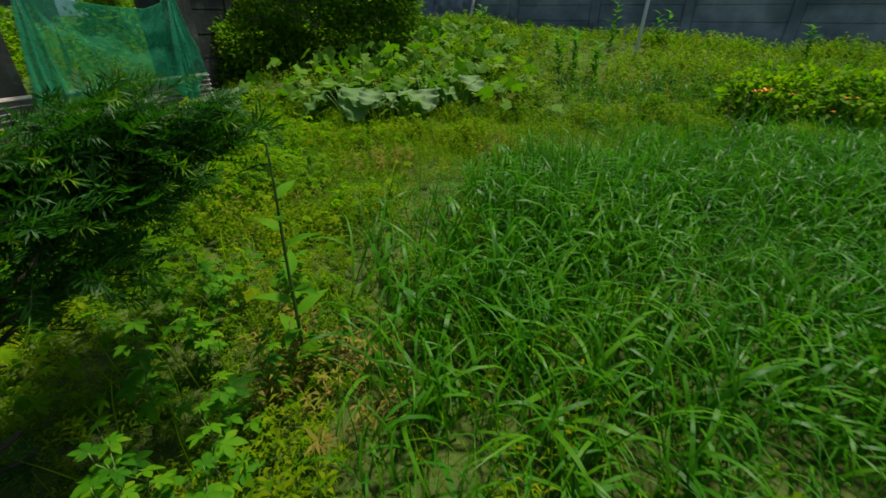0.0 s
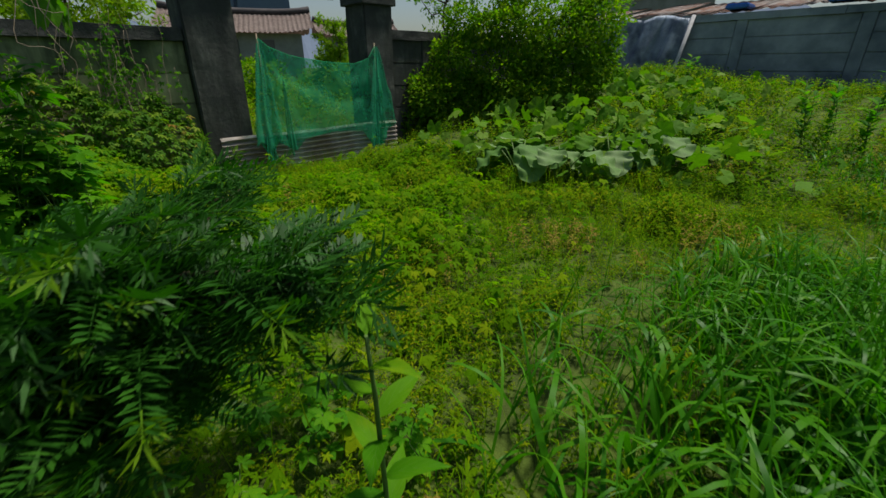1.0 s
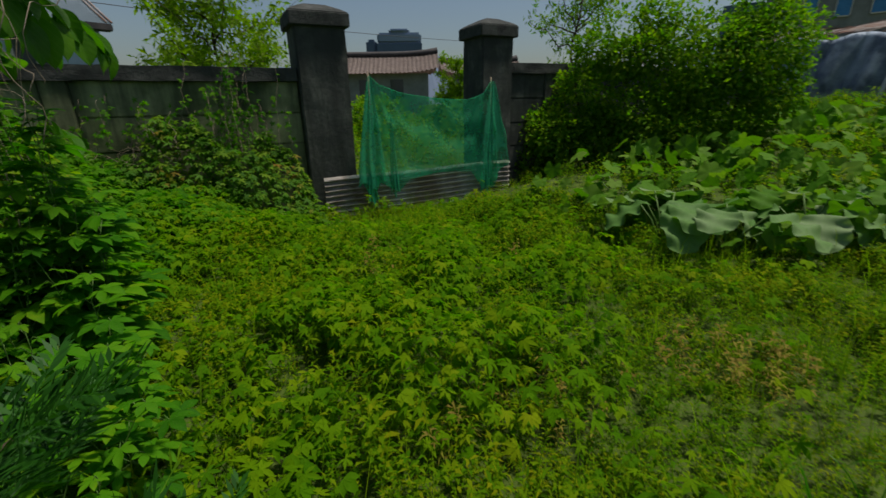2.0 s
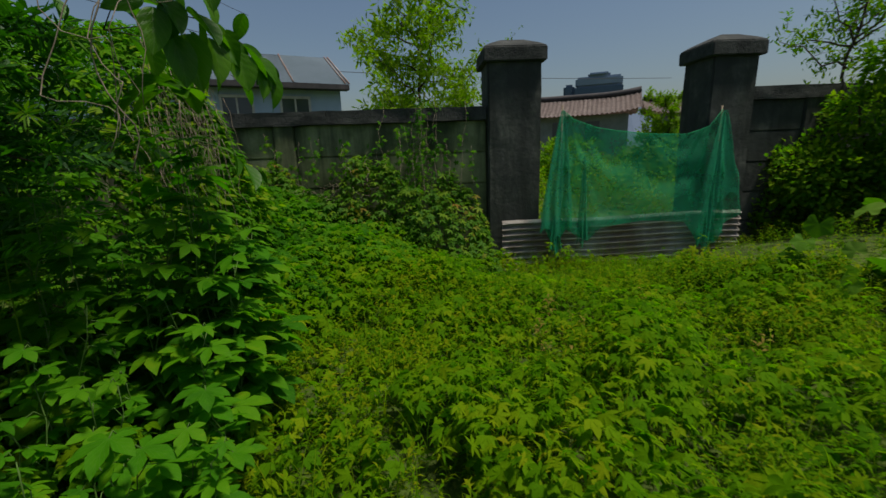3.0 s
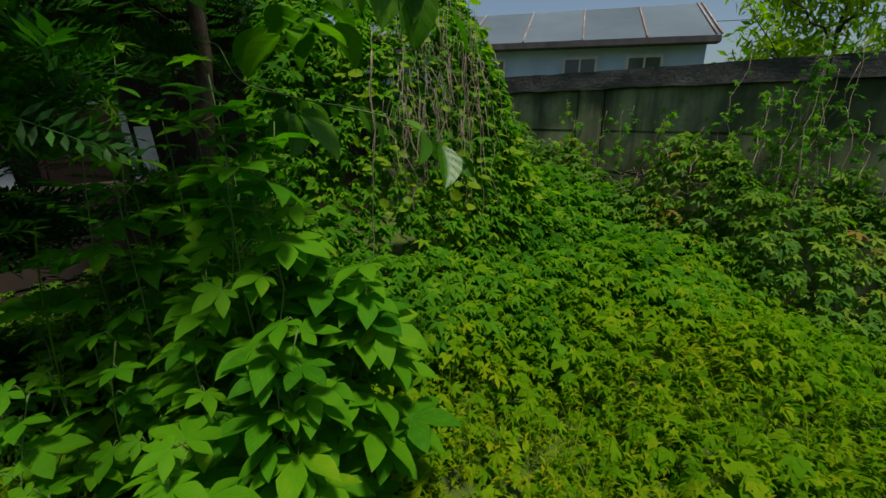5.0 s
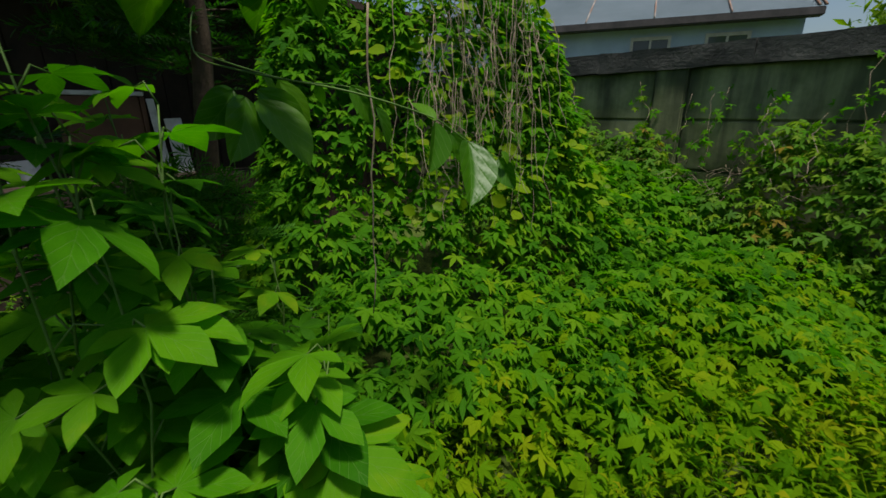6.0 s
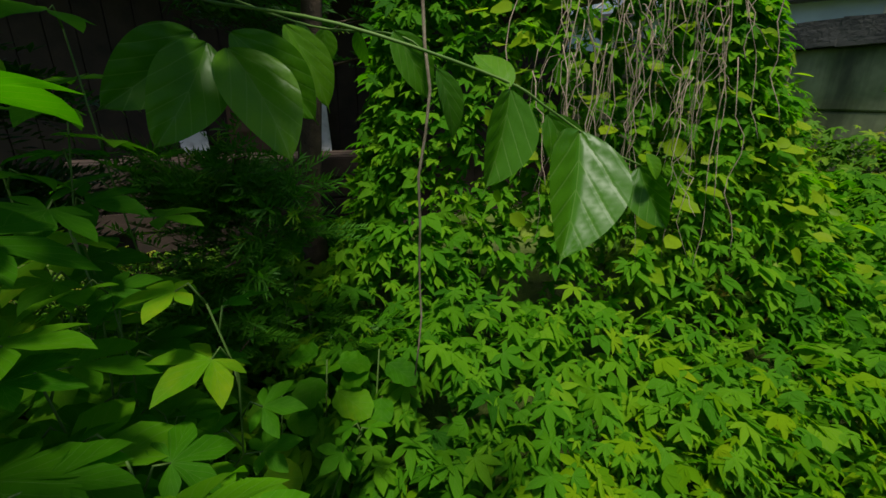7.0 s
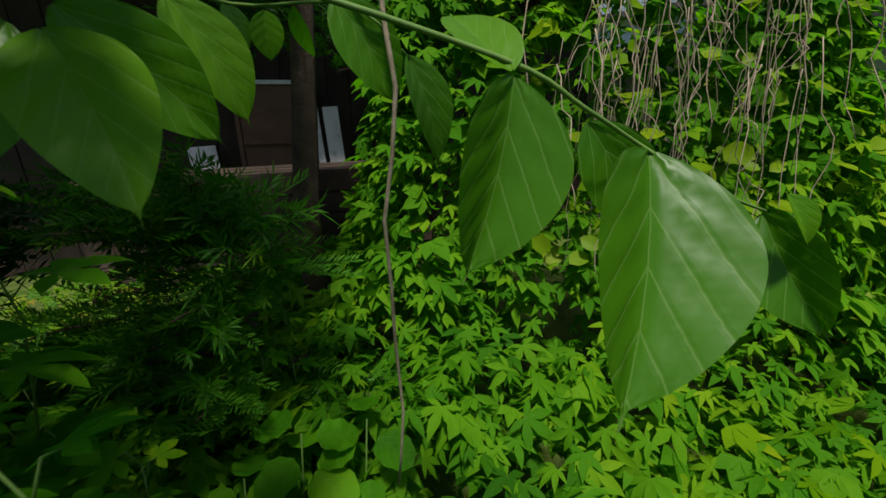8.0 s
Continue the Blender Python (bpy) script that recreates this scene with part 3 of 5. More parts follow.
M_RUST = rough_mat("rusty_roof_sheet", [(0.3, (0.22, 0.16, 0.13)), (0.6, (0.40, 0.36, 0.33)), (0.8, (0.52, 0.50, 0.48))], 2.0, 0.7, 0.3, 0.01, (0.25, 0.12, 0.07), 1.2)
M_BLUE = rough_mat("bright_blue_cover", [(0.3, (0.03, 0.12, 0.42)), (0.7, (0.06, 0.20, 0.55))], 6, 0.5, 0.3, 0.01)
shed = thing("lean_to_roof", "ragged lean-to roof of rusty and pale sheets behind the wall", "shed")
shed.matrix_world = FAR
for i in range(13):
    u = -1.6 + i * 1.02
    bm = bmesh.new()
    rnd = random.Random(i)
    zz = 2.62 + rnd.uniform(-0.03, 0.05)
    cols = []
    for a in range(17):
        uu = u + a / 16 * 1.1
        cols.append([bm.verts.new((uu, 0.0 + 0.02 * rnd.random() + 3.6 * f, zz + 0.02 * math.cos(a * 1.57) + 0.62 * f + (0.03 * rnd.random() if f == 0 else 0))) for f in (0, 0.33, 0.66, 1.0)])
    for p, q in zip(cols, cols[1:]):
        for k in range(3):
            bm.faces.new((p[k], q[k], q[k + 1], p[k + 1])).smooth = True
    bmesh.ops.solidify(bm, geom=bm.faces[:], thickness=0.01)
    part("roof_sheet", bm, M_RUST, shed)
for u, w in ((2.9, 0.5), (4.9, 0.7), (7.6, 0.9)):
    bm = bmesh.new()
    box(bm, u, u + w, 0.02, 0.7, 2.70, 2.82, 0.03, 0.02)
    part("cover", bm, M_BLUE, shed, "blue plastic cover weighing down the edge")
bm = bmesh.new()
box(bm, -1.2, 12.4, 0.6, 3.4, 0.3, 2.60, 0.02)
part("body", bm, M_FARWALL, shed)

M_WHITE = rough_mat("white_plastic_pole", [(0.3, (0.6, 0.6, 0.62)), (0.7, (0.75, 0.75, 0.76))], 6, 0.5, 0.1, 0.002)
wp = thing("white_pole", "slim white pole standing askew in the weeds", "pole", (4.05, 9.9, float(ground_z(4.05, 9.9))))
bm = bmesh.new()
tube(bm, [(0, 0, -0.1), (0.05, 0, 1.2), (0.11, 0.02, 2.4)], 0.035, 0.033, 10)
part("shaft", bm, M_WHITE, wp)

# ---- houses and hills beyond ----
M_BLUEWALL = rough_mat("pale_blue_cladding", [(0.3, (0.32, 0.38, 0.50)), (0.7, (0.42, 0.50, 0.62))], 1.5, 0.7, 0.1, 0.005)
M_ROOFB = rough_mat("pale_metal_roof", [(0.3, (0.15, 0.20, 0.23)), (0.7, (0.19, 0.24, 0.28))], 0.8, 0.85, 0.1, 0.005)
M_DARK = rough_mat("dark_eave", [(0.3, (0.03, 0.03, 0.03)), (0.7, (0.08, 0.07, 0.07))], 3, 0.8, 0.3, 0.01)
M_FRAME = rough_mat("window_frame", [(0.3, (0.45, 0.40, 0.36)), (0.7, (0.60, 0.55, 0.50))], 6, 0.6, 0.1, 0.002)
M_GLASS, nt, b = mat("window_glass")
b.inputs["Base Color"].default_value = (0.05, 0.06, 0.07, 1)
b.inputs["Roughness"].default_value = 0.08
M_TILE = rough_mat("brown_roof_tile", [(0.3, (0.20, 0.15, 0.13)), (0.7, (0.32, 0.26, 0.23))], 3, 0.8, 0.3, 0.01)
M_PLASTER = rough_mat("pale_plaster", [(0.3, (0.17, 0.17, 0.16)), (0.7, (0.25, 0.25, 0.24))], 2, 0.85, 0.2, 0.005)

bh = thing("blue_house", "pale blue clad house with a grey metal roof beyond the wall", "house", (0, 0, 0.17))
bm = bmesh.new()
box(bm, -20.5, -15.9, -5.0, 5.85, -0.6, 3.30, 0.02)
part("wall", bm, M_BLUEWALL, bh)
for y0 in np.arange(-5.4, 6.0, 1.62):
    y1 = min(y0 + 1.61, 6.05)
    bm = bmesh.new()
    vs = [bm.verts.new(c) for c in ((-15.45, y0, 3.38), (-15.45, y1, 3.38), (-18.2, y1, 4.72), (-18.2, y0, 4.72))]
    bm.faces.new(vs)
    vs2 = [bm.verts.new(c) for c in ((-18.2, y0, 4.72), (-18.2, y1, 4.72), (-20.9, y1, 3.38), (-20.9, y0, 3.38))]
    bm.faces.new(vs2)
    bmesh.ops.solidify(bm, geom=bm.faces[:], thickness=0.04)
    part("roof_sheet", bm, M_ROOFB, bh)
    bm = bmesh.new()
    tube(bm, [(-15.43, y1, 3.40), (-16.8, y1, 4.07), (-18.2, y1, 4.745)], 0.022, 0.022, 5)
    part("seam", bm, M_RUST, bh, "rust-brown roof seam")
bm = bmesh.new()
box(bm, -15.75, -15.42, -5.4, 6.05, 3.20, 3.375, 0.02)
part("eave", bm, M_DARK, bh)
for y0 in (-3.2, -0.4, 2.2, 3.9):
    win = new("window")
    win.parent = bh
    bm = bmesh.new()
    for a in ((-15.93, -15.86, y0, y0 + 0.95, 2.95, 3.03), (-15.93, -15.86, y0, y0 + 0.95, 2.2, 2.28), (-15.93, -15.86, y0, y0 + 0.07, 2.28, 2.95), (-15.93, -15.86, y0 + 0.88, y0 + 0.95, 2.28, 2.95), (-15.93, -15.87, y0 + 0.45, y0 + 0.5, 2.28, 2.95)):
        box(bm, *a)
    part("frame", bm, M_FRAME, win)
    bm = bmesh.new()
    box(bm, -15.92, -15.895, y0 + 0.07, y0 + 0.88, 2.28, 2.95)
    part("pane", bm, M_GLASS, win)


def hanok(name, cx, cy, yaw, length, width, eave, ridge, label):
    h = thing(name, label, "house")
    h.matrix_world = pose(cx, cy, 0, 0, 0, yaw)
    bm = bmesh.new()
    box(bm, -length / 2 + 0.8, length / 2 - 0.8, -width / 2 + 0.7, width / 2 - 0.7, -0.2, eave)
    part("wall", bm, M_PLASTER, h)
    for sg in (-1, 1):
        bm = bmesh.new()
        cols = []
        nn = int(length / 0.3)
        for i in range(nn * 4 + 1):
            x = -length / 2 + length * i / (nn * 4)
            e = (2 * x / length)
            col = []
            for k in range(9):
                f = k / 8
                z = ridge + (eave - ridge) * (1 - (1 - f) ** 1.35) + 0.35 * e ** 4 * f + 0.22 * e ** 4 * (1 - f) + 0.045 * math.cos(i * math.pi / 2)
                col.append(bm.verts.new((x, sg * width / 2 * f, z)))
            cols.append(col)
        for p, q in zip(cols, cols[1:]):
            for k in range(8):
                bm.faces.new((p[k], q[k], q[k + 1], p[k + 1])).smooth = True
        bmesh.ops.solidify(bm, geom=bm.faces[:], thickness=0.1)
        part("roof_slope", bm, M_TILE, h)
    bm = bmesh.new()
    tube(bm, [(-length / 2 + length * i / 12, 0, ridge + 0.12 + 0.25 * (2 * i / 12 - 1) ** 4) for i in range(13)], 0.2, 0.2, 8)
    part("ridge", bm, M_DARK, h)
    for x in np.arange(-length / 2 + 1.6, length / 2 - 1.8, 2.2):
        bm = bmesh.new()
        box(bm, x, x + 0.9, -width / 2 + 0.64, -width / 2 + 0.72, eave - 1.7, eave - 0.4, 0.01)
        part("window", bm, M_GLASS, h)
    return h


hanok("tiled_house", -26.0, 25.4, 42, 9.5, 6.0, 3.4, 4.75, "low house with a curved brown tiled roof")
hanok("tiled_house", -20.4, 31.0, 42, 6.0, 5.0, 3.3, 4.2, "small house with a curved tiled roof and pale walls")

# Air haze over the distant blocks is mixed into these blue-grey colours.
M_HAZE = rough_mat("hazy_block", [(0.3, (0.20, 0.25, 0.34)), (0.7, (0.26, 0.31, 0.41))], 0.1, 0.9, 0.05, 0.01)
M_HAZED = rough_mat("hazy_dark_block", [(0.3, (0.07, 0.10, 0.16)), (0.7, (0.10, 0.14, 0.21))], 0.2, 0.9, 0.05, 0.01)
tk = thing("tank_building", "dark blue-grey building under a rounded pale roof", "building", (-58.9, 61.9, 0))
bm = bmesh.new()
box(bm, -3.3, 4.5, -3, 3, -0.2, 11.3, 0.1)
bmesh.ops.rotate(bm, verts=bm.verts[:], cent=(0, 0, 0), matrix=Matrix.Rotation(radians(42), 3, 'Z'))
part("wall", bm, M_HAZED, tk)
bm = bmesh.new()
TURN = Matrix.Rotation(radians(42), 4, 'Z')
for x0, x1, z0, z1 in ((-3.2, 4.4, 11.31, 13.0), (-1.2, 2.4, 13.01, 13.6)):
    box(bm, x0, x1, -2.8, 2.8, z0, z1, 0.35)
bmesh.ops.rotate(bm, verts=bm.verts[:], cent=(0, 0, 0), matrix=TURN.to_3x3())
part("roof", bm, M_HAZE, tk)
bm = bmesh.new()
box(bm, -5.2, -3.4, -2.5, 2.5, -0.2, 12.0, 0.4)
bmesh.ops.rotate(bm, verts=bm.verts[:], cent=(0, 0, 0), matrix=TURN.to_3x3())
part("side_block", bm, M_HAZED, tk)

# white block with blue windows behind the end wall
M_BLUEGLASS = rough_mat("blue_glazing", [(0.3, (0.03, 0.16, 0.36)), (0.7, (0.06, 0.24, 0.48))], 2, 0.3, 0.05, 0.002)
wb = thing("white_building", "pale building with blue windows behind the end wall", "building")
bm = bmesh.new()
box(bm, -3.6, 4.2, 41.4, 48.0, -0.2, 9.6, 0.05)
part("wall", bm, M_PLASTER, wb)
bm = bmesh.new()
box(bm, -6.1, -3.65, 41.2, 46.0, -0.2, 7.6, 0.05)
part("side_wing", bm, M_HAZED, wb)
for x in (-1.5, 0.2, 1.9):
    for z in (6.2, 3.4):
        win = new("window")
        win.parent = wb
        bm = bmesh.new()
        for a in ((x - 0.06, x, z, z + 1.5), (x + 0.7, x + 0.76, z, z + 1.5), (x, x + 0.7, z - 0.08, z), (x, x + 0.7, z + 1.5, z + 1.58)):
            box(bm, a[0], a[1], 41.30, 41.396, a[2], a[3])
        part("frame", bm, M_FRAME, win)
        bm = bmesh.new()
        box(bm, x, x + 0.7, 41.34, 41.396, z, z + 1.5)
        part("pane", bm, M_BLUEGLASS, win)

hills = bpy.data.meshes.new("hills")
hv, hf = [], []
for i in range(121):
    a = radians(-20 + i * 1.6)           # round from the east to the west
    d = 600
    h = 58 + 22 * math.sin(i * 0.21) + 12 * math.sin(i * 0.53 + 1) + 4 * math.sin(i * 1.7)
    hv += [(-5 + d * math.cos(a), 5 + d * math.sin(a), -2), (-5 + (d + 160) * math.cos(a), 5 + (d + 160) * math.sin(a), h)]
    if i:
        k = 2 * i
        hf.append((k - 2, k, k + 1, k - 1))
hills.from_pydata(hv, [], hf)
# Distance haze is put into the hills' blue colour as well.
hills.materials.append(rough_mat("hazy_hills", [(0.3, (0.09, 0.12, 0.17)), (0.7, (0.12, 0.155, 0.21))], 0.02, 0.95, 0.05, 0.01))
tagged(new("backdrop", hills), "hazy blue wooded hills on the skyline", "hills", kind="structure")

M_WIRE = rough_mat("wire", [(0.3, (0.03, 0.03, 0.03)), (0.7, (0.05, 0.05, 0.05))], 3, 0.6, 0.1, 0.001)
wire = thing("power_line", "thin overhead power line across the sky", "cable")
bm = bmesh.new()
tube(bm, [Vector((-30, -22 + 64 * i / 20, 7.6 - 1.0 * math.sin(math.pi * i / 20))) for i in range(21)], 0.02, 0.02, 4)
part("wire", bm, M_WIRE, wire)


# ---- plants ----
def rand_dirs(m, up=0.0, seed=None):
    v = rng.normal(size=(m, 3))
    v[:, 2] += up
    return unit(v)


def spread(m, x0, x1, y0, y1):
    return np.stack([rng.uniform(x0, x1, m), rng.uniform(y0, y1, m)], -1)


def on_ground(xy, dz=0.0):
    return np.concatenate([xy, (ground_z(xy[:, 0], xy[:, 1]) + dz)[:, None]], 1)


def vnoise(xy, s):
    x, y = xy[:, 0] * s, xy[:, 1] * s
    return 0.5 + 0.25 * (np.sin(x * 1.7 + 1.3 * np.sin(y * 1.1)) + np.sin(y * 2.1 + 1.7 * np.sin(x * 0.9 + 2)))


def upright(m, tilt=0.35):
    """Bases of upright sprigs: local z is up."""
    z = unit(np.stack([rng.normal(0, tilt, m), rng.normal(0, tilt, m), np.ones(m)], -1))
    a = rng.uniform(0, math.tau, m)
    x = np.stack([np.cos(a), np.sin(a), np.zeros(m)], -1)
    x = unit(x - (x * z).sum(-1, keepdims=True) * z)
    return np.stack([x, np.cross(z, x), z], -1)


def wall_coords(xy):
    d = xy - np.array((O.x, O.y))
    return d @ np.array((D.x, D.y)), d @ np.array((N.x, N.y))


# the tall grass stands in a patch of its own
def in_grass(xy):
    x, y = xy[:, 0], xy[:, 1]
    left = -0.40 + 0.10 * np.sin(y * 2.2) + 0.10 * np.clip(1.0 - y, 0, 1)
    return (x > left) & (y < 3.55 + 0.2 * np.sin(x * 2.3) + 0.42 * np.clip(x, -0.5, 2.2))


def path_gap(xy, r=0.28):
    """True where the walker's own line leaves the plants low."""
    keep = np.ones(len(xy), bool)
    line = np.array([(0.07, -0.3), (-0.16, 0.72), (-0.35, 1.19), (-0.62, 1.68), (-1.0, 2.05), (-1.47, 2.34), (-1.96, 2.69), (-2.3, 2.65), (-2.73, 2.57), (-3.2, 2.46), (-3.44, 2.32)])
    for a, c in zip(line, line[1:]):
        d = c - a
        t = np.clip(((xy - a) @ d) / (d @ d), 0, 1)[:, None]
        keep &= np.linalg.norm(xy - a - t * d, axis=1) > r
    return keep


SPRIGS = [sprig(11, 0.33, 0.038, 0.5, s, 1.0, s % 3 == 0) for s in range(6)]
FEATHER = [sprig(20, 0.30, 0.022, 0.5, 20 + s) for s in range(4)]


def weeds(name, xy, size, shapes, material, label, tilt=0.3):
    P = on_ground(xy, -0.01)
    B = upright(len(P), tilt) * (size * rng.uniform(0.65, 1.35, len(P)))[:, None, None]
    pick = rng.integers(0, len(shapes), len(P))
    return stuff(name, [(sh, B[pick == i], P[pick == i]) for i, sh in enumerate(shapes)], material, label, "weeds")


# low weeds of the near yard
xy = np.concatenate([spread(35000, -5.9, 1.2, -0.6, 6.6), spread(6500, 1.2, 6.0, 3.7, 6.4)])
xy = xy[~in_grass(xy) | (rng.random(len(xy)) < 0.2)]
xy = xy[(((xy - np.array((-4.25, 1.45))) @ np.array((-0.757, -0.655))) < -0.35) & (rng.random(len(xy)) < 0.72)]
xy = xy[rng.random(len(xy)) < 1 - 0.62 * smooth(-0.9, -2.0, xy[:, 0]) * smooth(6.0, 4.6, xy[:, 1])]
h = 0.10 + 0.13 * vnoise(xy, 1.2) * vnoise(xy[:, ::-1], 3.1) * 1.6 + 0.08 * smooth(-1.5, -4.0, xy[:, 0])
h *= 1 - 0.38 * smooth(2.4, 0.9, wall_coords(xy)[1]) * smooth(-0.9, 0.0, wall_coords(xy)[0])
weeds("low_weeds", xy, h, SPRIGS + FEATHER, M_WEED, "low yellow-green feathery weeds covering the yard")
# weeds on the rising ground behind, taller
xy = spread(10500, -4.6, 12.0, 5.6, 15.6)
side = (xy - np.array((-1.05, 15.95))) @ np.array((0.41, 0.91))
xy = xy[(side < -0.15)]
h = 0.18 + 0.26 * vnoise(xy, 0.9)
h = np.where((xy[:, 0] < 1.2) & (xy[:, 1] < 7.2), h * 0.65, h)
h *= 1 - 0.6 * smooth(2.6, 1.2, wall_coords(xy)[1]) * smooth(4.6, 3.4, wall_coords(xy)[0])
weeds("rank_weeds", xy, h, SPRIGS, M_WEED, "rank green weeds on the rising ground before the end wall")
# beyond the gate
a = rng.uniform(-8, 22, 9000)
bdist = 0.9 + 25 * rng.random(9000) ** 1.5
xy = np.stack([O.x + D.x * a - N.x * bdist, O.y + D.y * a - N.y * bdist], -1)
h = 0.25 + 0.75 * rng.random(len(xy)) * smooth(0, 8, bdist)
weeds("field_weeds", xy, h, SPRIGS, M_WEED, "green weeds of the field beyond the gate")

# thin seed stalks standing out of the low weeds
xy = spread(2600, -5.2, 0.4, 0.6, 6.4)
xy = xy[((xy - np.array((-4.25, 1.45))) @ np.array((-0.757, -0.655))) < -0.8]
P = on_ground(xy, 0.02)
B = upright(len(P), 0.18) * rng.uniform(0.18, 0.42, len(P))[:, None, None]
stuff("seed_stalks", [(blade(4, 0.007, 0.02, 0.5), B, P)], M_TREE, "thin pale stalks rising out of the low weeds", "weeds")

# tall arching grass
BLADES = [blade(9, 0.0155, 0.10, 2.7), blade(7, 0.010, 0.05, 1.7), blade(9, 0.018, 0.22, 3.0), blade(5, 0.006, 0.02, 0.6)]
xy = spread(16000, -0.7, 4.6, 0.25, 5.2)
xy = xy[in_grass(xy)]
xy = xy[rng.random(len(xy)) < 0.25 + 0.75 * smooth(-0.4, 0.5, xy[:, 0] - 0.25 * np.clip(xy[:, 1] - 1.6, 0, 3))]
P = on_ground(xy, -0.01)
ln = (0.42 + 0.26 * vnoise(xy, 1.4)) * rng.uniform(0.6, 1.3, len(P)) * (0.55 + 0.45 * smooth(0.2, 1.3, xy[:, 1]))
B = upright(len(P), 0.22) * ln[:, None, None]
pick = rng.integers(0, 4, len(P))
stuff("tall_grass", [(s, B[pick == i], P[pick == i]) for i, s in enumerate(BLADES)], M_GRASS, "tall bright green grass with arching glossy blades", "grass")
xy = spread(5600, 1.9, 9.0, 3.4, 7.6)
P = on_ground(xy, -0.01)
B = upright(len(P), 0.22) * ((0.35 + 0.25 * vnoise(xy, 1.0)) * rng.uniform(0.6, 1.2, len(P)))[:, None, None]
pick = rng.integers(0, 4, len(P))
stuff("coarse_grass", [(s, B[pick == i], P[pick == i]) for i, s in enumerate(BLADES)], M_GRASS, "coarse green grass mixed with weeds", "grass")

# ---- the vine bank: a slope of palmate leaves that climbs into a hedge ----
HA = np.array((-4.25, 1.45))
HT = np.array((-0.655, 0.757))
HN = np.array((-0.757, -0.655))


def bank_z(xy):
    s = (xy - HA) @ HN
    t = (xy - HA) @ HT
    z = 0.12 + 0.48 * smooth(-1.5, 0.0, s) + 1.40 * smooth(-0.02, 0.55, s) + 0.40 * smooth(0.45, 1.0, s)
    hollow = smooth(-0.16, -0.55, t) * smooth(-0.5, 0.0, s)
    z = z * (1 - hollow) + (0.32 + 0.22 * smooth(-1.4, -0.8, t)) * hollow
    z = z * (1 - 0.60 * smooth(1.05, 1.9, t) * smooth(-0.2, 0.4, s))
    return z + 0.10 * (vnoise(xy, 2.3) - 0.5) + 0.05 * (vnoise(xy[:, ::-1], 6.0) - 0.5)


def leaf_field(n, x0, x1, y0, y1, zfun, keep, size, out=0.5):
    xy = spread(n, x0, x1, y0, y1)
    e = 0.03
    gx = (zfun(xy + (e, 0)) - zfun(xy - (e, 0))) / (2 * e)
    gy = (zfun(xy + (0, e)) - zfun(xy - (0, e))) / (2 * e)
    steep = np.sqrt(1 + gx ** 2 + gy ** 2)
    ok = keep(xy) & (rng.random(n) < steep / 4.5)
    xy, gx, gy = xy[ok], gx[ok], gy[ok]
    m = len(xy)
    nrm = unit(np.stack([-gx, -gy, np.ones(m)], -1))
    P = np.concatenate([xy, (zfun(xy) + ground_z(xy[:, 0], xy[:, 1]))[:, None]], 1) - nrm * (rng.random(m) ** 1.5 * 0.22)[:, None]
    up = unit(nrm * out + np.array((0, 0, 0.75)) + rng.normal(0, 0.42, (m, 3)))
    a = rng.uniform(0, math.tau, m)
    tip = np.stack([np.cos(a), np.sin(a), np.zeros(m)], -1) + nrm * np.array((1.0, 1.0, 0)) * 0.9 + np.array((0, 0, -0.35))
    return bases(tip, up, size * rng.choice([0.55, 0.8, 1.0, 1.25, 1.5], m) * rng.uniform(0.85, 1.15, m)), P


HOP5 = leaflets((-106, -52, 0, 52, 106), (0.58, 0.86, 1.0, 0.86, 0.58), 0.175)
HOP7 = leaflets((-80, -40, 0, 40, 80), (0.66, 0.9, 1.0, 0.9, 0.66), 0.155, 0.3)
HOP3 = leaflets((-48, 0, 48), (0.8, 1.0, 0.8), 0.30, 0.2)
B, P = leaf_field(105000, -6.9, -2.2, -0.2, 4.6, bank_z, lambda q: (((q - HA) @ HN) > -0.95 + 0.5 * vnoise(q, 3.0)) & (((q - HA) @ HN) < 1.5), 0.062)
h = len(P) // 2
q = h + h // 2
stuff("vine_bank", [(HOP5, B[:h], P[:h]), (HOP7, B[h:q], P[h:q]), (HOP3, B[q:], P[q:])], M_HOP, "bank of bright green climbing vine with palmate leaves", "vines")


# lobed weeds in hummocks over the west of the yard
def hummock_z(xy):
    z = 0.12 + 0.46 * vnoise(xy, 1.15) * vnoise(xy[:, ::-1] + 3.0, 2.6) + 0.08 * (vnoise(xy, 6.5) - 0.5)
    return np.maximum(z, bank_z(xy) * smooth(-1.5, -0.9, (xy - HA) @ HN))


def in_hummocks(xy):
    u, n = wall_coords(xy)
    open_side = 1 - 0.5 * smooth(2.4, 1.0, n) * smooth(-0.9, 0.0, u)
    thick = (0.16 + 0.84 * smooth(-0.9, -2.3, xy[:, 0])) * smooth(6.4, 4.4, xy[:, 1]) * open_side
    return (rng.random(len(xy)) < thick) & ~in_grass(xy) & path_gap(xy, 0.08) & (((xy - HA) @ HN) < -0.2 - 0.5 * smooth(0.9, 0.2, (xy - HA) @ HT)) & (n > 0.3)


B, P = leaf_field(135000, -6.2, -0.3, 0.9, 6.2, hummock_z, in_hummocks, 0.052, 0.4)
h = len(P) // 3
stuff("lobed_weeds", [(HOP5, B[:h], P[:h]), (HOP3, B[h:2 * h], P[h:2 * h]), (HOP7, B[2 * h:], P[2 * h:])], M_MUG, "hummocks of lobed yellow-green weeds", "weeds")


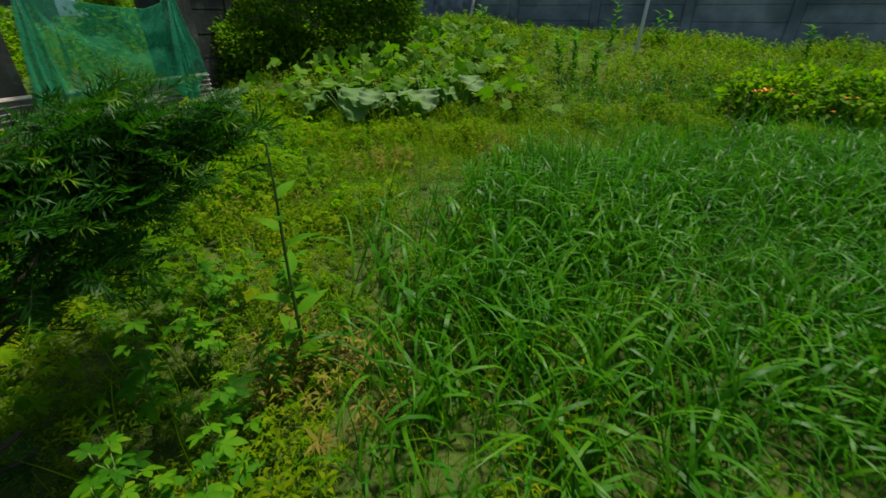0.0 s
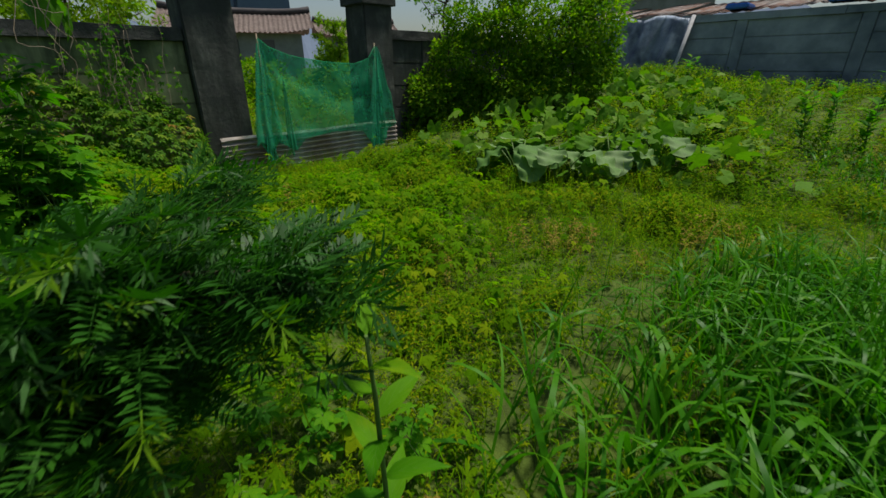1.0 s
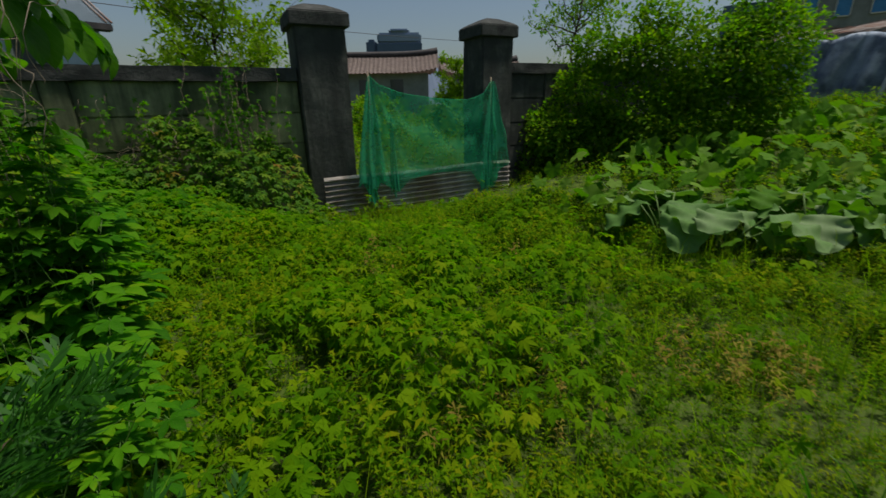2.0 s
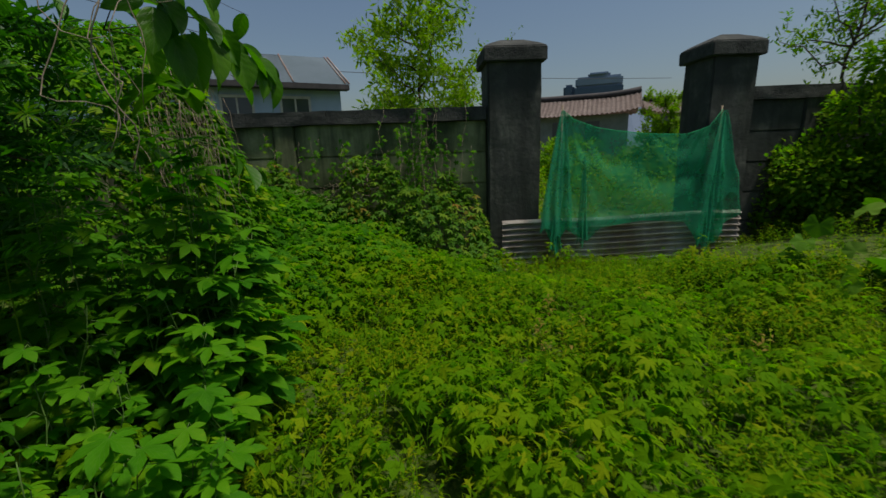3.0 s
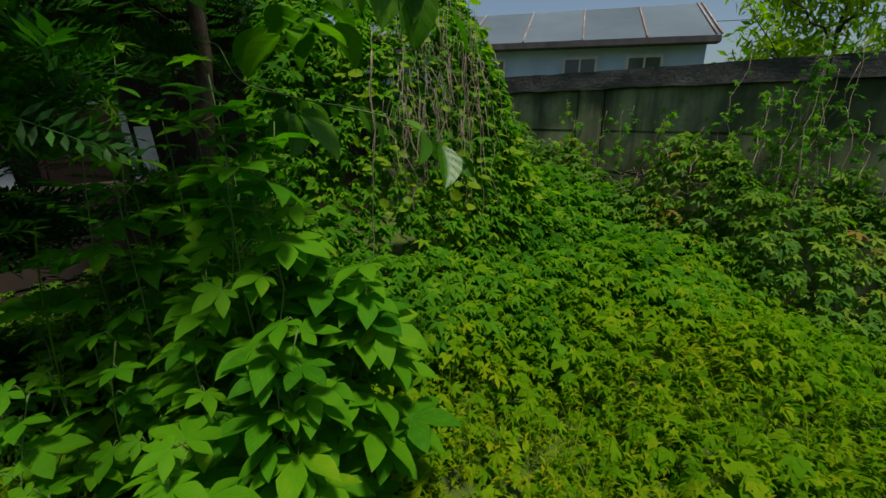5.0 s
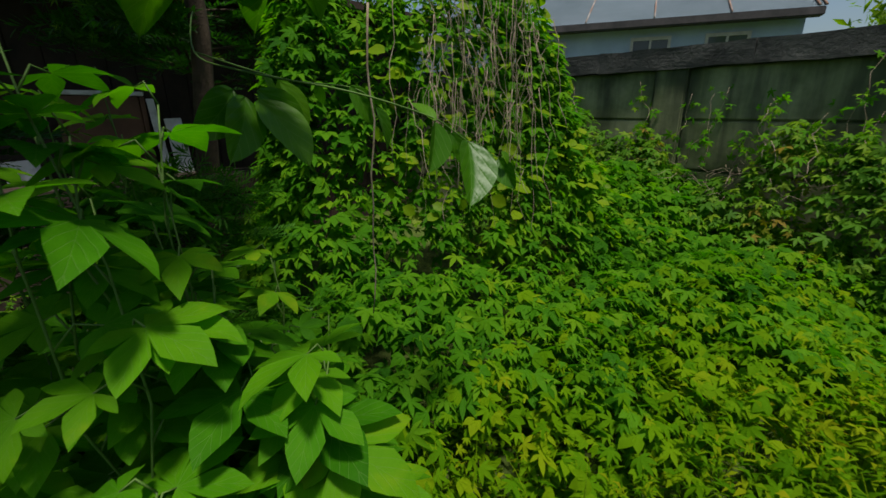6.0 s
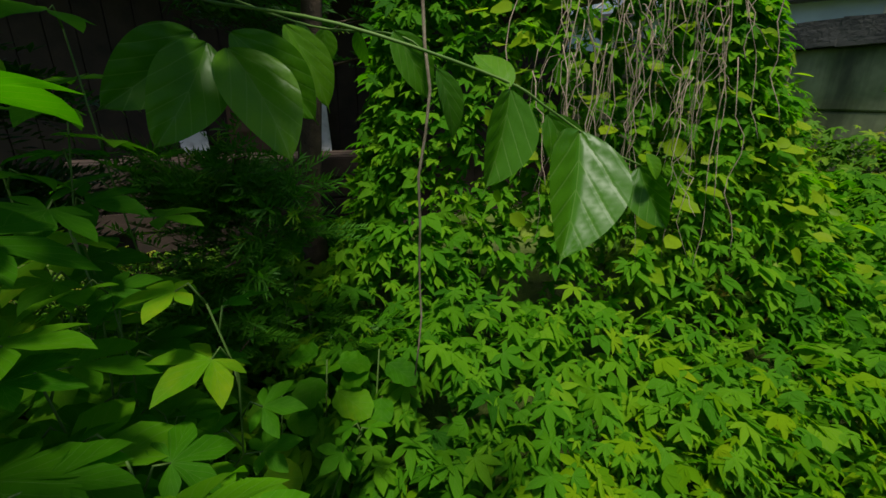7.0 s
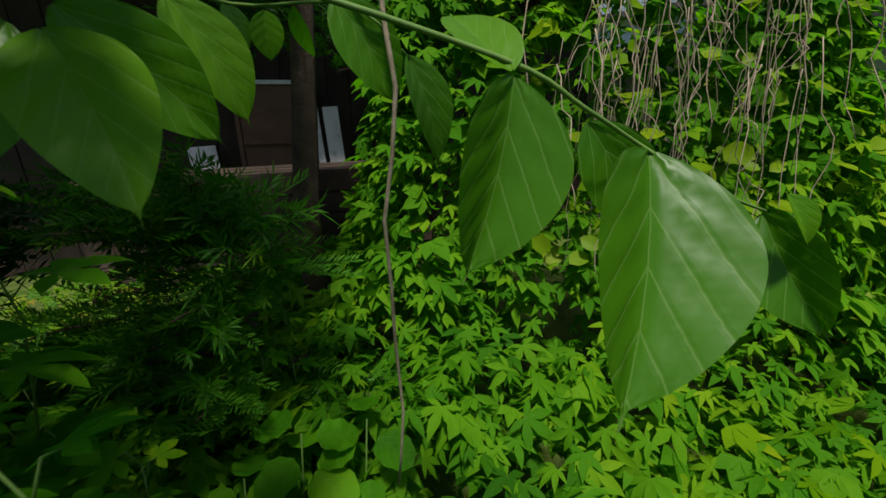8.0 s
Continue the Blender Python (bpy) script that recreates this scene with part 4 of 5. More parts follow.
# ivy heaped against the slab wall
def ivy_z(xy):
    u, n = wall_coords(xy)
    crest = np.interp(u, [-4.6, -3.6, -2.7, -2.2, -1.7, -1.3, -0.9, -0.5, -0.2, 0.1], [1.4, 1.2, 1.1, 0.78, 0.90, 1.12, 1.20, 1.18, 0.9, 0.3])
    return 0.15 + crest * smooth(0.85, 0.12, n) * (0.75 + 0.5 * vnoise(xy, 3.3)) + 0.22 * (vnoise(xy, 7.0) - 0.5)


B, P = leaf_field(60000, -8.0, -4.4, 1.0, 5.6, ivy_z, lambda q: (wall_coords(q)[1] > 0.0) & (wall_coords(q)[1] < 0.95) & (wall_coords(q)[0] < 0.12), 0.058, 1.2)
stuff("ivy_mound", [(HOP5, B, P)], M_IVY, "mound of dull green ivy heaped against the slab wall", "ivy")

# shoots that climb over the mound and the coping
tips_b, tips_p = [], []
r4 = random.Random(77)
ivy_climb = thing("climbing_ivy", "thin ivy shoots climbing over the mound and the coping", "ivy")
for i in range(46):
    u = r4.gauss(-0.85, 0.22) if i < 16 else r4.uniform(-4.2, -0.1)
    z0 = 0.75 + 0.3 * r4.random()
    z1 = r4.uniform(1.5, 2.0) if i < 16 else z0 + r4.uniform(0.25, 0.6)
    a, c = at_wall(u, r4.uniform(0.05, 0.4), z0), at_wall(u + r4.uniform(-0.15, 0.15), 0.02 + r4.uniform(0.0, 0.15), z1)
    pts = wiggle(a, c, 9, 0.10, 0, i)
    bm = bmesh.new()
    tube(bm, pts, 0.003, 0.0015, 4)
    part("shoot", bm, M_DRY, ivy_climb)
    arr = np.array([tuple(p) for p in pts])
    m = 15
    tips_p.append(arr[rng.integers(1, 10, m)] + rng.normal(0, 0.035, (m, 3)))
    tips_b.append(bases(rand_dirs(m, -0.5) + np.array((N.x, N.y, 0)) * 0.6, rand_dirs(m, 1.0) + np.array((N.x, N.y, 0)) * 0.8, 0.055 * rng.uniform(0.6, 1.2, m)))
mass("leaves", [(HOP5, np.concatenate(tips_b), np.concatenate(tips_p))], M_HOP, ivy_climb)

# ---- leafy bush before the east wall ----
OV = ovate(2, 2, 0.30, fold=0.25, curl=0.2)


def crown(clumps, n, size, droop=-0.2, shell=0.55):
    """Leaves round clumps (centre, radii): denser at their skin."""
    B, P = [], []
    for (cx, cy, cz), (rx, ry, rz), share in clumps:
        m = int(n * share)
        d = rand_dirs(m)
        rr = shell + (1 - shell) * rng.random(m) ** 0.6
        lump = 1 + 0.22 * np.sin(d[:, 0] * 7 + cx * 3) * np.cos(d[:, 1] * 6 + cz) + 0.12 * np.sin(d[:, 2] * 11 + cy)
        P.append(np.array((cx, cy, cz)) + d * np.array((rx, ry, rz)) * (rr * lump)[:, None])
        up = unit(d * 0.6 + np.array((0, 0, 0.6)) + rng.normal(0, 0.4, (m, 3)))
        tip = unit(d + rng.normal(0, 0.6, (m, 3)) + np.array((0, 0, droop)))
        B.append(bases(tip, up, size * rng.uniform(0.6, 1.35, m)))
    return np.concatenate(B), np.concatenate(P)


def shrub(name, label, clumps, n, size, material, stems, category="shrub", sh=None):
    t = thing(name, label, category)
    for i, (a, c) in enumerate(stems):
        bm = bmesh.new()
        tube(bm, wiggle(a, c, 7, 0.12, 0, i), 0.03, 0.008, 6)
        part("stem", bm, M_BARK, t)
    B, P = crown(clumps, n, size)
    mass("crown", [(sh or OV, B, P)], material, t)
    return t


bush_clumps = []
for i in range(44):
    f = (i * 0.618) % 1
    c = Vector((-4.25, 8.65, 0)).lerp(Vector((-0.75, 10.25, 0)), f) + Vector((random.uniform(-0.15, 0.15), random.uniform(-0.35, 0.3), 0))
    z = float(ground_z(c.x, c.y)) + random.uniform(0.35, 1.2 + 1.35 * math.sin(math.pi * min(1, f * 0.72)))
    r = random.uniform(0.32, 0.58)
    bush_clumps.append(((c.x, c.y, z), (r, r * 0.9, r * 0.8), 1 / 44))
shrub("garden_bush", "large dense leafy bush before the dark wall", bush_clumps, 36000, 0.075, M_BUSH,
      [((-3.4 + i * 0.7, 9.1 + 0.28 * i, 0.1), (-3.6 + i * 0.75, 9.0 + 0.3 * i, 1.7)) for i in range(4)], "bush")

OVN = ovate(2, 2, 0.17, fold=0.25, curl=0.2)


# sapling behind the slab wall, and others beyond
def airy_tree(name, at, height, reach, n, size, material, label, seed, low=0.35):
    t = thing(name, label, "tree", at)
    r = random.Random(seed)
    bm = bmesh.new()
    tube(bm, wiggle((0, 0, -0.1), (0.1, 0.05, height * 0.9), 10, 0.25, 0, seed), 0.05, 0.012, 7)
    part("trunk", bm, M_BARK, t)
    B, P = [], []
    for i in range(16):
        z = height * r.uniform(low, 0.85)
        a = r.uniform(0, math.tau)
        ln = reach * r.uniform(0.6, 1.1) * (1.1 - 0.5 * z / height)
        end = Vector((math.cos(a) * ln, math.sin(a) * ln, z + ln * r.uniform(0.3, 0.8)))
        pts = wiggle((0.05 * z / height, 0, z), end, 6, 0.2, 0, i + seed)
        bm = bmesh.new()
        tube(bm, pts, 0.020, 0.005, 5)
        part("limb", bm, M_BARK, t)
        for k in range(9):
            p = pts[2 + k // 2] if k < 8 else pts[6]
            q = p + Vector((r.uniform(-1, 1), r.uniform(-1, 1), r.uniform(-0.3, 0.9))) * 0.30 * reach
            bm = bmesh.new()
            tube(bm, wiggle(p, q, 3, 0.05, 0, k + i), 0.005, 0.002, 4)
            part("twig", bm, M_BARK, t)
            m = n // 144
            g = rng.uniform(0.3, 1.1, (m, 1))
            P.append(np.array(p) + (np.array(q) - np.array(p)) * g + rng.normal(0, 0.045 * reach, (m, 3)))
            B.append(bases(rand_dirs(m, -0.5), rand_dirs(m, 1.0), size * rng.uniform(0.6, 1.3, m)))
    mass("crown", [(OVN, np.concatenate(B), np.concatenate(P))], material, t)
    return t


airy_tree("sapling", (-9.3, 5.75, -0.1), 4.2, 1.9, 6500, 0.14, M_TREE, "airy yellow-green sapling behind the slab wall", 3)
airy_tree("sapling", (-11.0, 7.6, -0.1), 3.8, 1.5, 2200, 0.12, M_TREE, "thin yellow-green sapling in the field", 9)
airy_tree("sapling", (-5.0, 12.2, 0.0), 4.4, 1.3, 2200, 0.12, M_BUSH, "thin dark sapling behind the dark wall", 5)
airy_tree("field_tree", (-11.2, 15.9, -0.1), 3.4, 0.95, 4500, 0.14, M_TREE, "round leafy tree in the field beyond the gate", 13, 0.25)

for i, (u, back, hgt) in enumerate(((1.5, 9.0, 1.5), (4.5, 10.5, 1.7), (7.5, 9.5, 1.6), (11.0, 12.0, 1.9), (15.0, 13.0, 2.0))):
    c = at_wall(u, -back, 0)
    shrub("field_bush", "rounded green bush in the field beyond the gate", [((c.x + dx, c.y + dy, hgt * 0.5), (1.0, 0.9, hgt * 0.5), 0.34) for dx, dy in ((-0.8, 0.4), (0.0, 0.0), (0.8, -0.3))], 2600, 0.16, M_BUSH,
          [((c.x, c.y, -0.1), (c.x + 0.2, c.y, hgt * 0.7))], "bush")

# ---- broad-leaved burdock ----
M_GOURD = leaf_mat("gourd_leaf", [(0.0, (0.06, 0.19, 0.006)), (0.6, (0.12, 0.27, 0.012)), (1.0, (0.22, 0.34, 0.05))], 0.65, 0.45, 0.2, 0.12)
M_GREENBUR = leaf_mat("green_burdock_leaf", [(0.0, (0.06, 0.19, 0.006)), (0.5, (0.11, 0.26, 0.012)), (1.0, (0.20, 0.33, 0.05))], 0.65, 0.45, 0.2, 0.12, False)
BUR_GREEN = single(ovate(16, 6, 0.43, 0.42, 0.10, 0.30, 0.32, 0.20, 0.07), "green_burdock_leaf", M_GREENBUR)
BUR = single(ovate(24, 8, 0.43, 0.42, 0.10, 0.30, 0.32, 0.20, 0.07), "burdock_leaf", M_RHUB)


def burdock(at, n, size, seed, blade_mesh, label):
    t = thing("burdock", label, "plant", at, "burdock patch")
    r = random.Random(seed)
    for i in range(n):
        a = i * 2.4 + r.uniform(-0.4, 0.4)
        d = Vector((math.cos(a), math.sin(a), 0))
        top = d * size * r.uniform(0.25, 0.6) + Vector((0, 0, size * r.uniform(0.55, 1.0)))
        bm = bmesh.new()
        tube(bm, [(0, 0, -0.02), tuple(top * 0.5 + Vector((0, 0, 0.05))), tuple(top)], 0.012, 0.007, 5)
        part("stalk", bm, M_STEM, t)
        leaf_object(blade_mesh, "leaf", t, top, d + Vector((0, 0, -r.uniform(0.3, 1.1))), Vector((0, 0, 1)) + d * r.uniform(0.4, 1.4) + Vector((r.uniform(-.4, .4), r.uniform(-.4, .4), 0)), size * r.uniform(0.55, 1.05))
    return t


r0 = random.Random(4)
spots = [(-1.35, 5.95, 0.52), (-0.85, 6.0, 0.50), (-1.1, 6.35, 0.50), (-0.3, 6.45, 0.46), (0.25, 6.9, 0.44), (-2.0, 6.7, 0.40), (-0.6, 6.9, 0.44)]
while len(spots) < 26:
    f, g = r0.random(), r0.random()
    spots.append((-2.2 + 3.3 * f, 6.4 + 0.5 * f + 2.6 * g, 0.24 + 0.14 * r0.random()))
for i, (x, y, s) in enumerate(spots):
    front = i < 5
    burdock((x, y, float(ground_z(x, y))), 9 if s > 0.5 else 6, s, i, BUR if front else BUR_GREEN,
            "burdock plant with broad silvery grey-green ruffled leaves" if front else "burdock plant with broad green ruffled leaves")


# ---- yews ----
TWIGS = [yew_twig(13, s, 0.31, 0.025) for s in range(3)] + [tuft(20, 50, 0.36, 0.02), tuft(20, 51, 0.36, 0.02)]
YOUNG = tuft(14, 60, 0.42, 0.024)
COARSE = [yew_twig(9, s, 0.30, 0.034, 0.5) for s in range(4)] + [tuft(12, 52, 0.36, 0.030)]


def yew(name, label, at, branches, size, n_twigs, seed, shoots=TWIGS, needles=M_YEW):
    """branches: (start, end) of the limbs; shoots fan off them in flat sprays."""
    t = thing(name, label, "yew", at)
    r = np.random.default_rng(seed)
    B, P, TB, TP = [], [], [], []
    for i, (a, c) in enumerate(branches):
        pts = wiggle(a, c, 8, 0.10, -0.03, i + seed)
        bm = bmesh.new()
        tube(bm, pts, 0.010, 0.0025, 5)
        part("limb", bm, M_BARK, t)
        arr = np.array([tuple(p) for p in pts])
        m = n_twigs
        f = r.random(m) ** 0.5 * 7.99
        k = f.astype(int)
        p = arr[k] + (arr[k + 1] - arr[k]) * (f - k)[:, None]
        d = unit(arr[-1] - arr[0])
        side = np.cross(d, (0, 0, 1))
        sg = r.choice([-1, 1], m)
        tip = d * 0.8 + side * (sg * r.uniform(0.2, 1.3, m))[:, None] + r.normal(0, 0.25, (m, 3))
        up = np.array((0, 0, 1)) + r.normal(0, 0.35, (m, 3))
        p = p + r.normal(0, 0.035, (m, 3))
        BB = bases(tip, up, size * r.uniform(0.6, 1.25, m))
        B.append(BB)
        P.append(p)
        # young tips
        q = r.random(m) < 0.09
        TP.append((p + BB[:, :, 1] * 0.8)[q])
        TB.append(BB[q] * 0.55)
    B, P = np.concatenate(B), np.concatenate(P)
    pick = r.integers(0, 5, len(P))
    mass("foliage", [(s, B[pick == i], P[pick == i]) for i, s in enumerate(shoots)], needles, t)
    y = mass("young_growth", [(YOUNG, np.concatenate(TB), np.concatenate(TP))], M_YEWTIP, t)
    tagged(y, "yellow-green young shoot tips")
    return t


def fan(n, z0, z1, reach, a0, a1, seed, rise=0.15):
    r = random.Random(seed)
    out = []
    for i in range(n):
        z = z0 + (z1 - z0) * (i + r.random()) / n
        a = radians(r.uniform(a0, a1))
        ln = reach * r.uniform(0.7, 1.1)
        out.append(((0, 0, z), (math.cos(a) * ln, math.sin(a) * ln, z + rise * ln + r.uniform(-0.06, 0.06))))
    return out


yew("yew_shrub", "dark green yew with yellow-green tips beside the grass", (-1.2, 0.75, 0.0),
    fan(7, 0.55, 0.95, 0.5, -60, 100, 1) + fan(3, 0.12, 0.45, 0.45, -110, -20, 4) + [((0, 0, 0.95), (0.62, 0.44, 1.09)), ((0, 0, 0.95), (0.65, 0.45, 1.05)), ((0, 0, 0.9), (0.58, 0.40, 1.04)), ((0, 0, 0.9), (0.45, 0.33, 1.08)), ((0, 0, 0.9), (0.40, 0.23, 1.07)), ((0, 0, 0.8), (0.53, 0.38, 0.99)), ((0, 0, 0.75), (0.45, 0.19, 0.95)), ((0, 0, 0.85), (0.15, 0.69, 1.07)), ((0, 0, 0.8), (0.15, 0.60, 0.95)), ((0, 0, 0.6), (0.05, 0.85, 0.80)), ((0, 0, 0.5), (0.08, 1.0, 0.68)), ((0, 0, 0.8), (0.0, 0.86, 1.03)), ((0, 0, 0.7), (-0.2, 0.8, 0.9)), ((0, 0, 0.55), (-0.1, 0.75, 0.7))],
    0.14, 76, 11)
yew("yew_tree", "tall dark yew shading the corner of the yard", (-3.05, 0.2, 0.0),
    fan(18, 1.15, 2.9, 1.0, 50, 108, 2, 0.12) + fan(12, 0.2, 1.1, 0.7, 50, 110, 5, 0.1) + fan(10, 0.95, 2.2, 1.2, 65, 95, 8, 0.05) + fan(7, 1.9, 2.9, 1.25, 20, 110, 6, 0.1) + [((0, 0.3, e[2] + 0.1), e) for e in ((0.2, 1.42, 1.42), (0.25, 1.5, 1.65), (0.3, 1.45, 1.3))], 0.20, 72, 12, COARSE)
yew("yew_tree", "dark yew behind the vine bank", (-5.0, -0.35, 0.0),
    fan(22, 1.5, 2.8, 1.2, 0, 200, 3, 0.1), 0.22, 75, 13, COARSE)
yew("yew_sapling", "young yew with bright sprays in the shade", (-3.85, 0.95, 0.0),
    fan(12, 0.20, 0.75, 0.55, -20, 110, 7, 0.25) + [((0.1, -0.25, 0.85), e) for e in ((0.04, 0.38, 1.07), (0.16, 0.31, 1.15), (0.35, 0.13, 1.12), (0.12, 0.0, 1.03), (0.1, 0.34, 1.0), (0.22, 0.26, 1.06), (0.28, 0.22, 0.98), (0.4, 0.2, 1.1), (0.0, 0.3, 0.9))], 0.15, 40, 14, TWIGS, M_YEWFRESH)

# ---- the single tall weed ----
LANCE = single(ovate(7, 4, 0.17, 1.3, 0.25, 0.35, 0.7), "lance_leaf", M_HOPPART)
tw = thing("tall_weed", "single tall weed stem with pale pointed leaves", "plant", (-0.52, 1.25, -0.02))
stem = [(0, 0, 0), (0.005, 0.0, 0.3), (0.02, -0.03, 0.6), (0.055, -0.09, 0.9), (0.067, -0.118, 1.04)]
bm = bmesh.new()
tube(bm, stem, 0.008, 0.003, 7)
part("stem", bm, M_STEM, tw)
for i in range(15):
    f = 0.12 + 0.88 * i / 14
    z = f * 1.04
    x = float(np.interp(z, [p[2] for p in stem], [p[0] for p in stem]))
    y = float(np.interp(z, [p[2] for p in stem], [p[1] for p in stem]))
    a = i * 2.4
    leaf_object(LANCE, "leaf", tw, (x, y, z), (math.cos(a), math.sin(a), 0.25), (0.2 * math.sin(a), 0, 1), 0.175 * (1.2 - 0.65 * f))

# ---- glossy-leaved tree whose twigs hang over the vines ----
PERS = [single(glossy(26, 12, w, f, c, bd), "glossy_leaf", M_PERS) for w, f, c, bd in ((0.295, 0.60, 0.10, -0.12), (0.26, 0.3, 0.2, -0.15), (0.27, 0.6, 0.3, 0.1), (0.34, 0.35, 0.15, 0.1))]
pt = thing("persimmon_tree", "broad glossy-leaved tree with low hanging twigs", "tree", (-4.3, 0.55, 0.0))


def rel(p):
    return Vector(p) - Vector((-4.3, 0.55, 0.0))


bm = bmesh.new()
tube(bm, [(0, 0, -0.1), (0.05, 0.0, 0.8), (0.0, 0.08, 1.7), (0.05, 0.1, 2.8)], 0.075, 0.03, 9)
part("trunk", bm, M_BARK, pt)
def rounded(pts, n=5):
    """A smooth line through the points."""
    p = [Vector(q) for q in pts]
    p = [p[0] * 2 - p[1]] + p + [p[-1] * 2 - p[-2]]
    out = []
    for a, b, c, d in zip(p, p[1:], p[2:], p[3:]):
        for k in range(n):
            t = k / n
            out.append(0.5 * (b * 2 + (c - a) * t + (a * 2 - b * 5 + c * 4 - d) * t * t + (b * 3 - a - c * 3 + d) * t ** 3))
    return out + [p[-2]]


r1 = random.Random(21)
twigs = [[(-4.28, 0.65, 1.75), (-3.9, 1.1, 1.68), (-3.60, 1.46, 1.50), (-3.46, 1.78, 1.43), (-3.50, 2.03, 1.385), (-3.649, 2.14, 1.335), (-3.704, 2.17, 1.305), (-3.758, 2.19, 1.277), (-3.775, 2.235, 1.250), (-3.818, 2.258, 1.232)],
         # flat-leaved twig above the view, added to shade the sprays below
         [(-3.62, 1.7, 1.88), (-3.42, 1.78, 1.93), (-3.28, 1.84, 1.92), (-3.12, 1.92, 1.88)],
         [(-3.9, 1.1, 1.90), (-3.62, 1.7, 1.88), (-3.58, 2.0, 1.80), (-3.72, 2.25, 1.70)],
         [(-3.62, 1.7, 1.88), (-3.38, 1.95, 1.86), (-3.25, 2.15, 1.80)],
         [(-4.28, 0.65, 2.2), (-3.8, 1.3, 2.2), (-3.45, 1.9, 2.08), (-3.55, 2.3, 1.98)],
         [(-3.9, 1.1, 1.95), (-3.75, 1.45, 2.05), (-3.85, 1.85, 2.0), (-4.05, 2.1, 1.9)],
         [(-3.60, 1.46, 1.50), (-3.66, 1.70, 1.43), (-3.70, 1.90, 1.404), (-3.755, 1.93, 1.356)],
         [(-4.28, 0.65, 2.3), (-3.4, 1.2, 2.35), (-2.7, 1.8, 2.2), (-2.3, 2.05, 2.02)],
         [(-2.7, 1.8, 2.2), (-2.76, 1.96, 1.80), (-2.95, 2.13, 1.77), (-3.08, 2.27, 1.71), (-3.13, 2.31, 1.67)],
         [(-2.7, 1.8, 2.2), (-2.66, 1.98, 1.98), (-2.80, 2.12, 1.88)]]
for i, tg in enumerate(twigs):
    bm = bmesh.new()
    tube(bm, [rel(p) for p in rounded(tg)], 0.0026, 0.0011, 6)
    part("twig", bm, M_STEM if i in (0, 6) else M_BARK, pt)
# the leaves that hang before the vines
for place, end, nrm, size, k in (((-3.761, 2.191, 1.274), (-3.658, 2.236, 1.118), (0.437, 0.655, 0.28), 1.0, 0),
                                 ((-3.654, 2.150, 1.323), (-3.611, 2.150, 1.204), (0.262, 0.887, 0.15), 1.0, 0),
                                 ((-3.818, 2.257, 1.230), (-3.808, 2.313, 1.150), (1.027, 0.091, 0.204), 1.0, 2),
                                 ((-3.793, 2.271, 1.250), (-3.798, 2.288, 1.216), (0.280, 0.533, 0.126), 1.0, 2),
                                 ((-3.739, 2.153, 1.295), (-3.781, 2.185, 1.200), (0.574, 0.682, 0.040), 1.0, 1),
                                 ((-3.446, 1.790, 1.376), (-3.346, 1.827, 1.237), (0.2, 0.95, 0.2), 1.0, 1),
                                 ((-3.466, 1.807, 1.370), (-3.488, 1.920, 1.217), (0.25, 0.75, 0.5), 1.0, 1),
                                 ((-3.478, 1.795, 1.392), (-3.588, 1.823, 1.266), (0.15, 0.95, 0.15), 1.0, 1),
                                 ((-3.440, 1.765, 1.390), (-3.307, 1.77, 1.285), (0.1, 0.95, 0.2), 1.0, 1),
                                 ((-3.567, 1.780, 1.414), (-3.625, 1.798, 1.284), (-0.170, 1.169, 0.05), 1.0, 1),
                                 ((-3.727, 1.635, 1.440), (-3.732, 1.627, 1.370), (0.317, 0.964, 0.1), 1.0, 3),
                                 ((-3.677, 1.617, 1.446), (-3.697, 1.625, 1.378), (-0.228, 1.152, 0.1), 1.0, 1),
                                 ((-3.690, 1.894, 1.410), (-3.745, 1.919, 1.305), (0.291, 0.991, -0.195), 1.0, 1),
                                 ((-3.753, 1.928, 1.358), (-3.789, 1.936, 1.236), (-0.159, 1.021, -0.062), 1.0, 1),
                                 ((-3.653, 2.149, 1.326), (-3.681, 2.056, 1.378), (0.314, 0.875, -0.052), 0.8, 1),
                                 ((-2.81, 2.00, 1.70), (-2.796, 2.024, 1.518), (0.9, 0.35, 0.1), 1.0, 1),
                                 ((-2.86, 2.045, 1.71), (-2.835, 2.071, 1.512), (0.85, 0.15, 0.1), 1.0, 2),
                                 ((-2.93, 2.11, 1.72), (-2.90, 2.125, 1.55), (0.8, 0.5, 0.2), 1.0, 1),
                                 ((-3.02, 2.20, 1.70), (-3.01, 2.225, 1.545), (0.9, 0.3, 0.15), 1.0, 3),
                                 ((-3.08, 2.27, 1.70), (-3.06, 2.275, 1.52), (0.7, 0.6, 0.1), 1.0, 1),
                                 ((-3.13, 2.31, 1.66), (-3.14, 2.315, 1.49), (0.6, 0.7, 0.1), 1.0, 2),
                                 ((-2.78, 1.97, 1.76), (-2.72, 1.95, 1.60), (0.9, 0.1, 0.3), 1.0, 1),
                                 ((-2.98, 2.16, 1.76), (-2.93, 2.20, 1.62), (0.8, -0.2, 0.4), 1.0, 2),
                                 ((-3.700, 1.786, 1.420), (-3.730, 1.770, 1.365), (0.800, 0.238, 0.142), 1.0, 1)):
    d = Vector(end) - Vector(place)
    leaf_object(PERS[k], "leaf", pt, rel(place), d, nrm, d.length * size)
for n_leaf, tg in zip((2, 3, 4, 4, 1, 5, 5, 5), twigs[1:6] + twigs[7:]):
    for a, c in zip(tg[1:] if n_leaf < 9 else tg, tg[2:] if n_leaf < 9 else tg[1:]):
        for j in range(n_leaf):
            p = Vector(a).lerp(Vector(c), (j + r1.random()) / n_leaf)
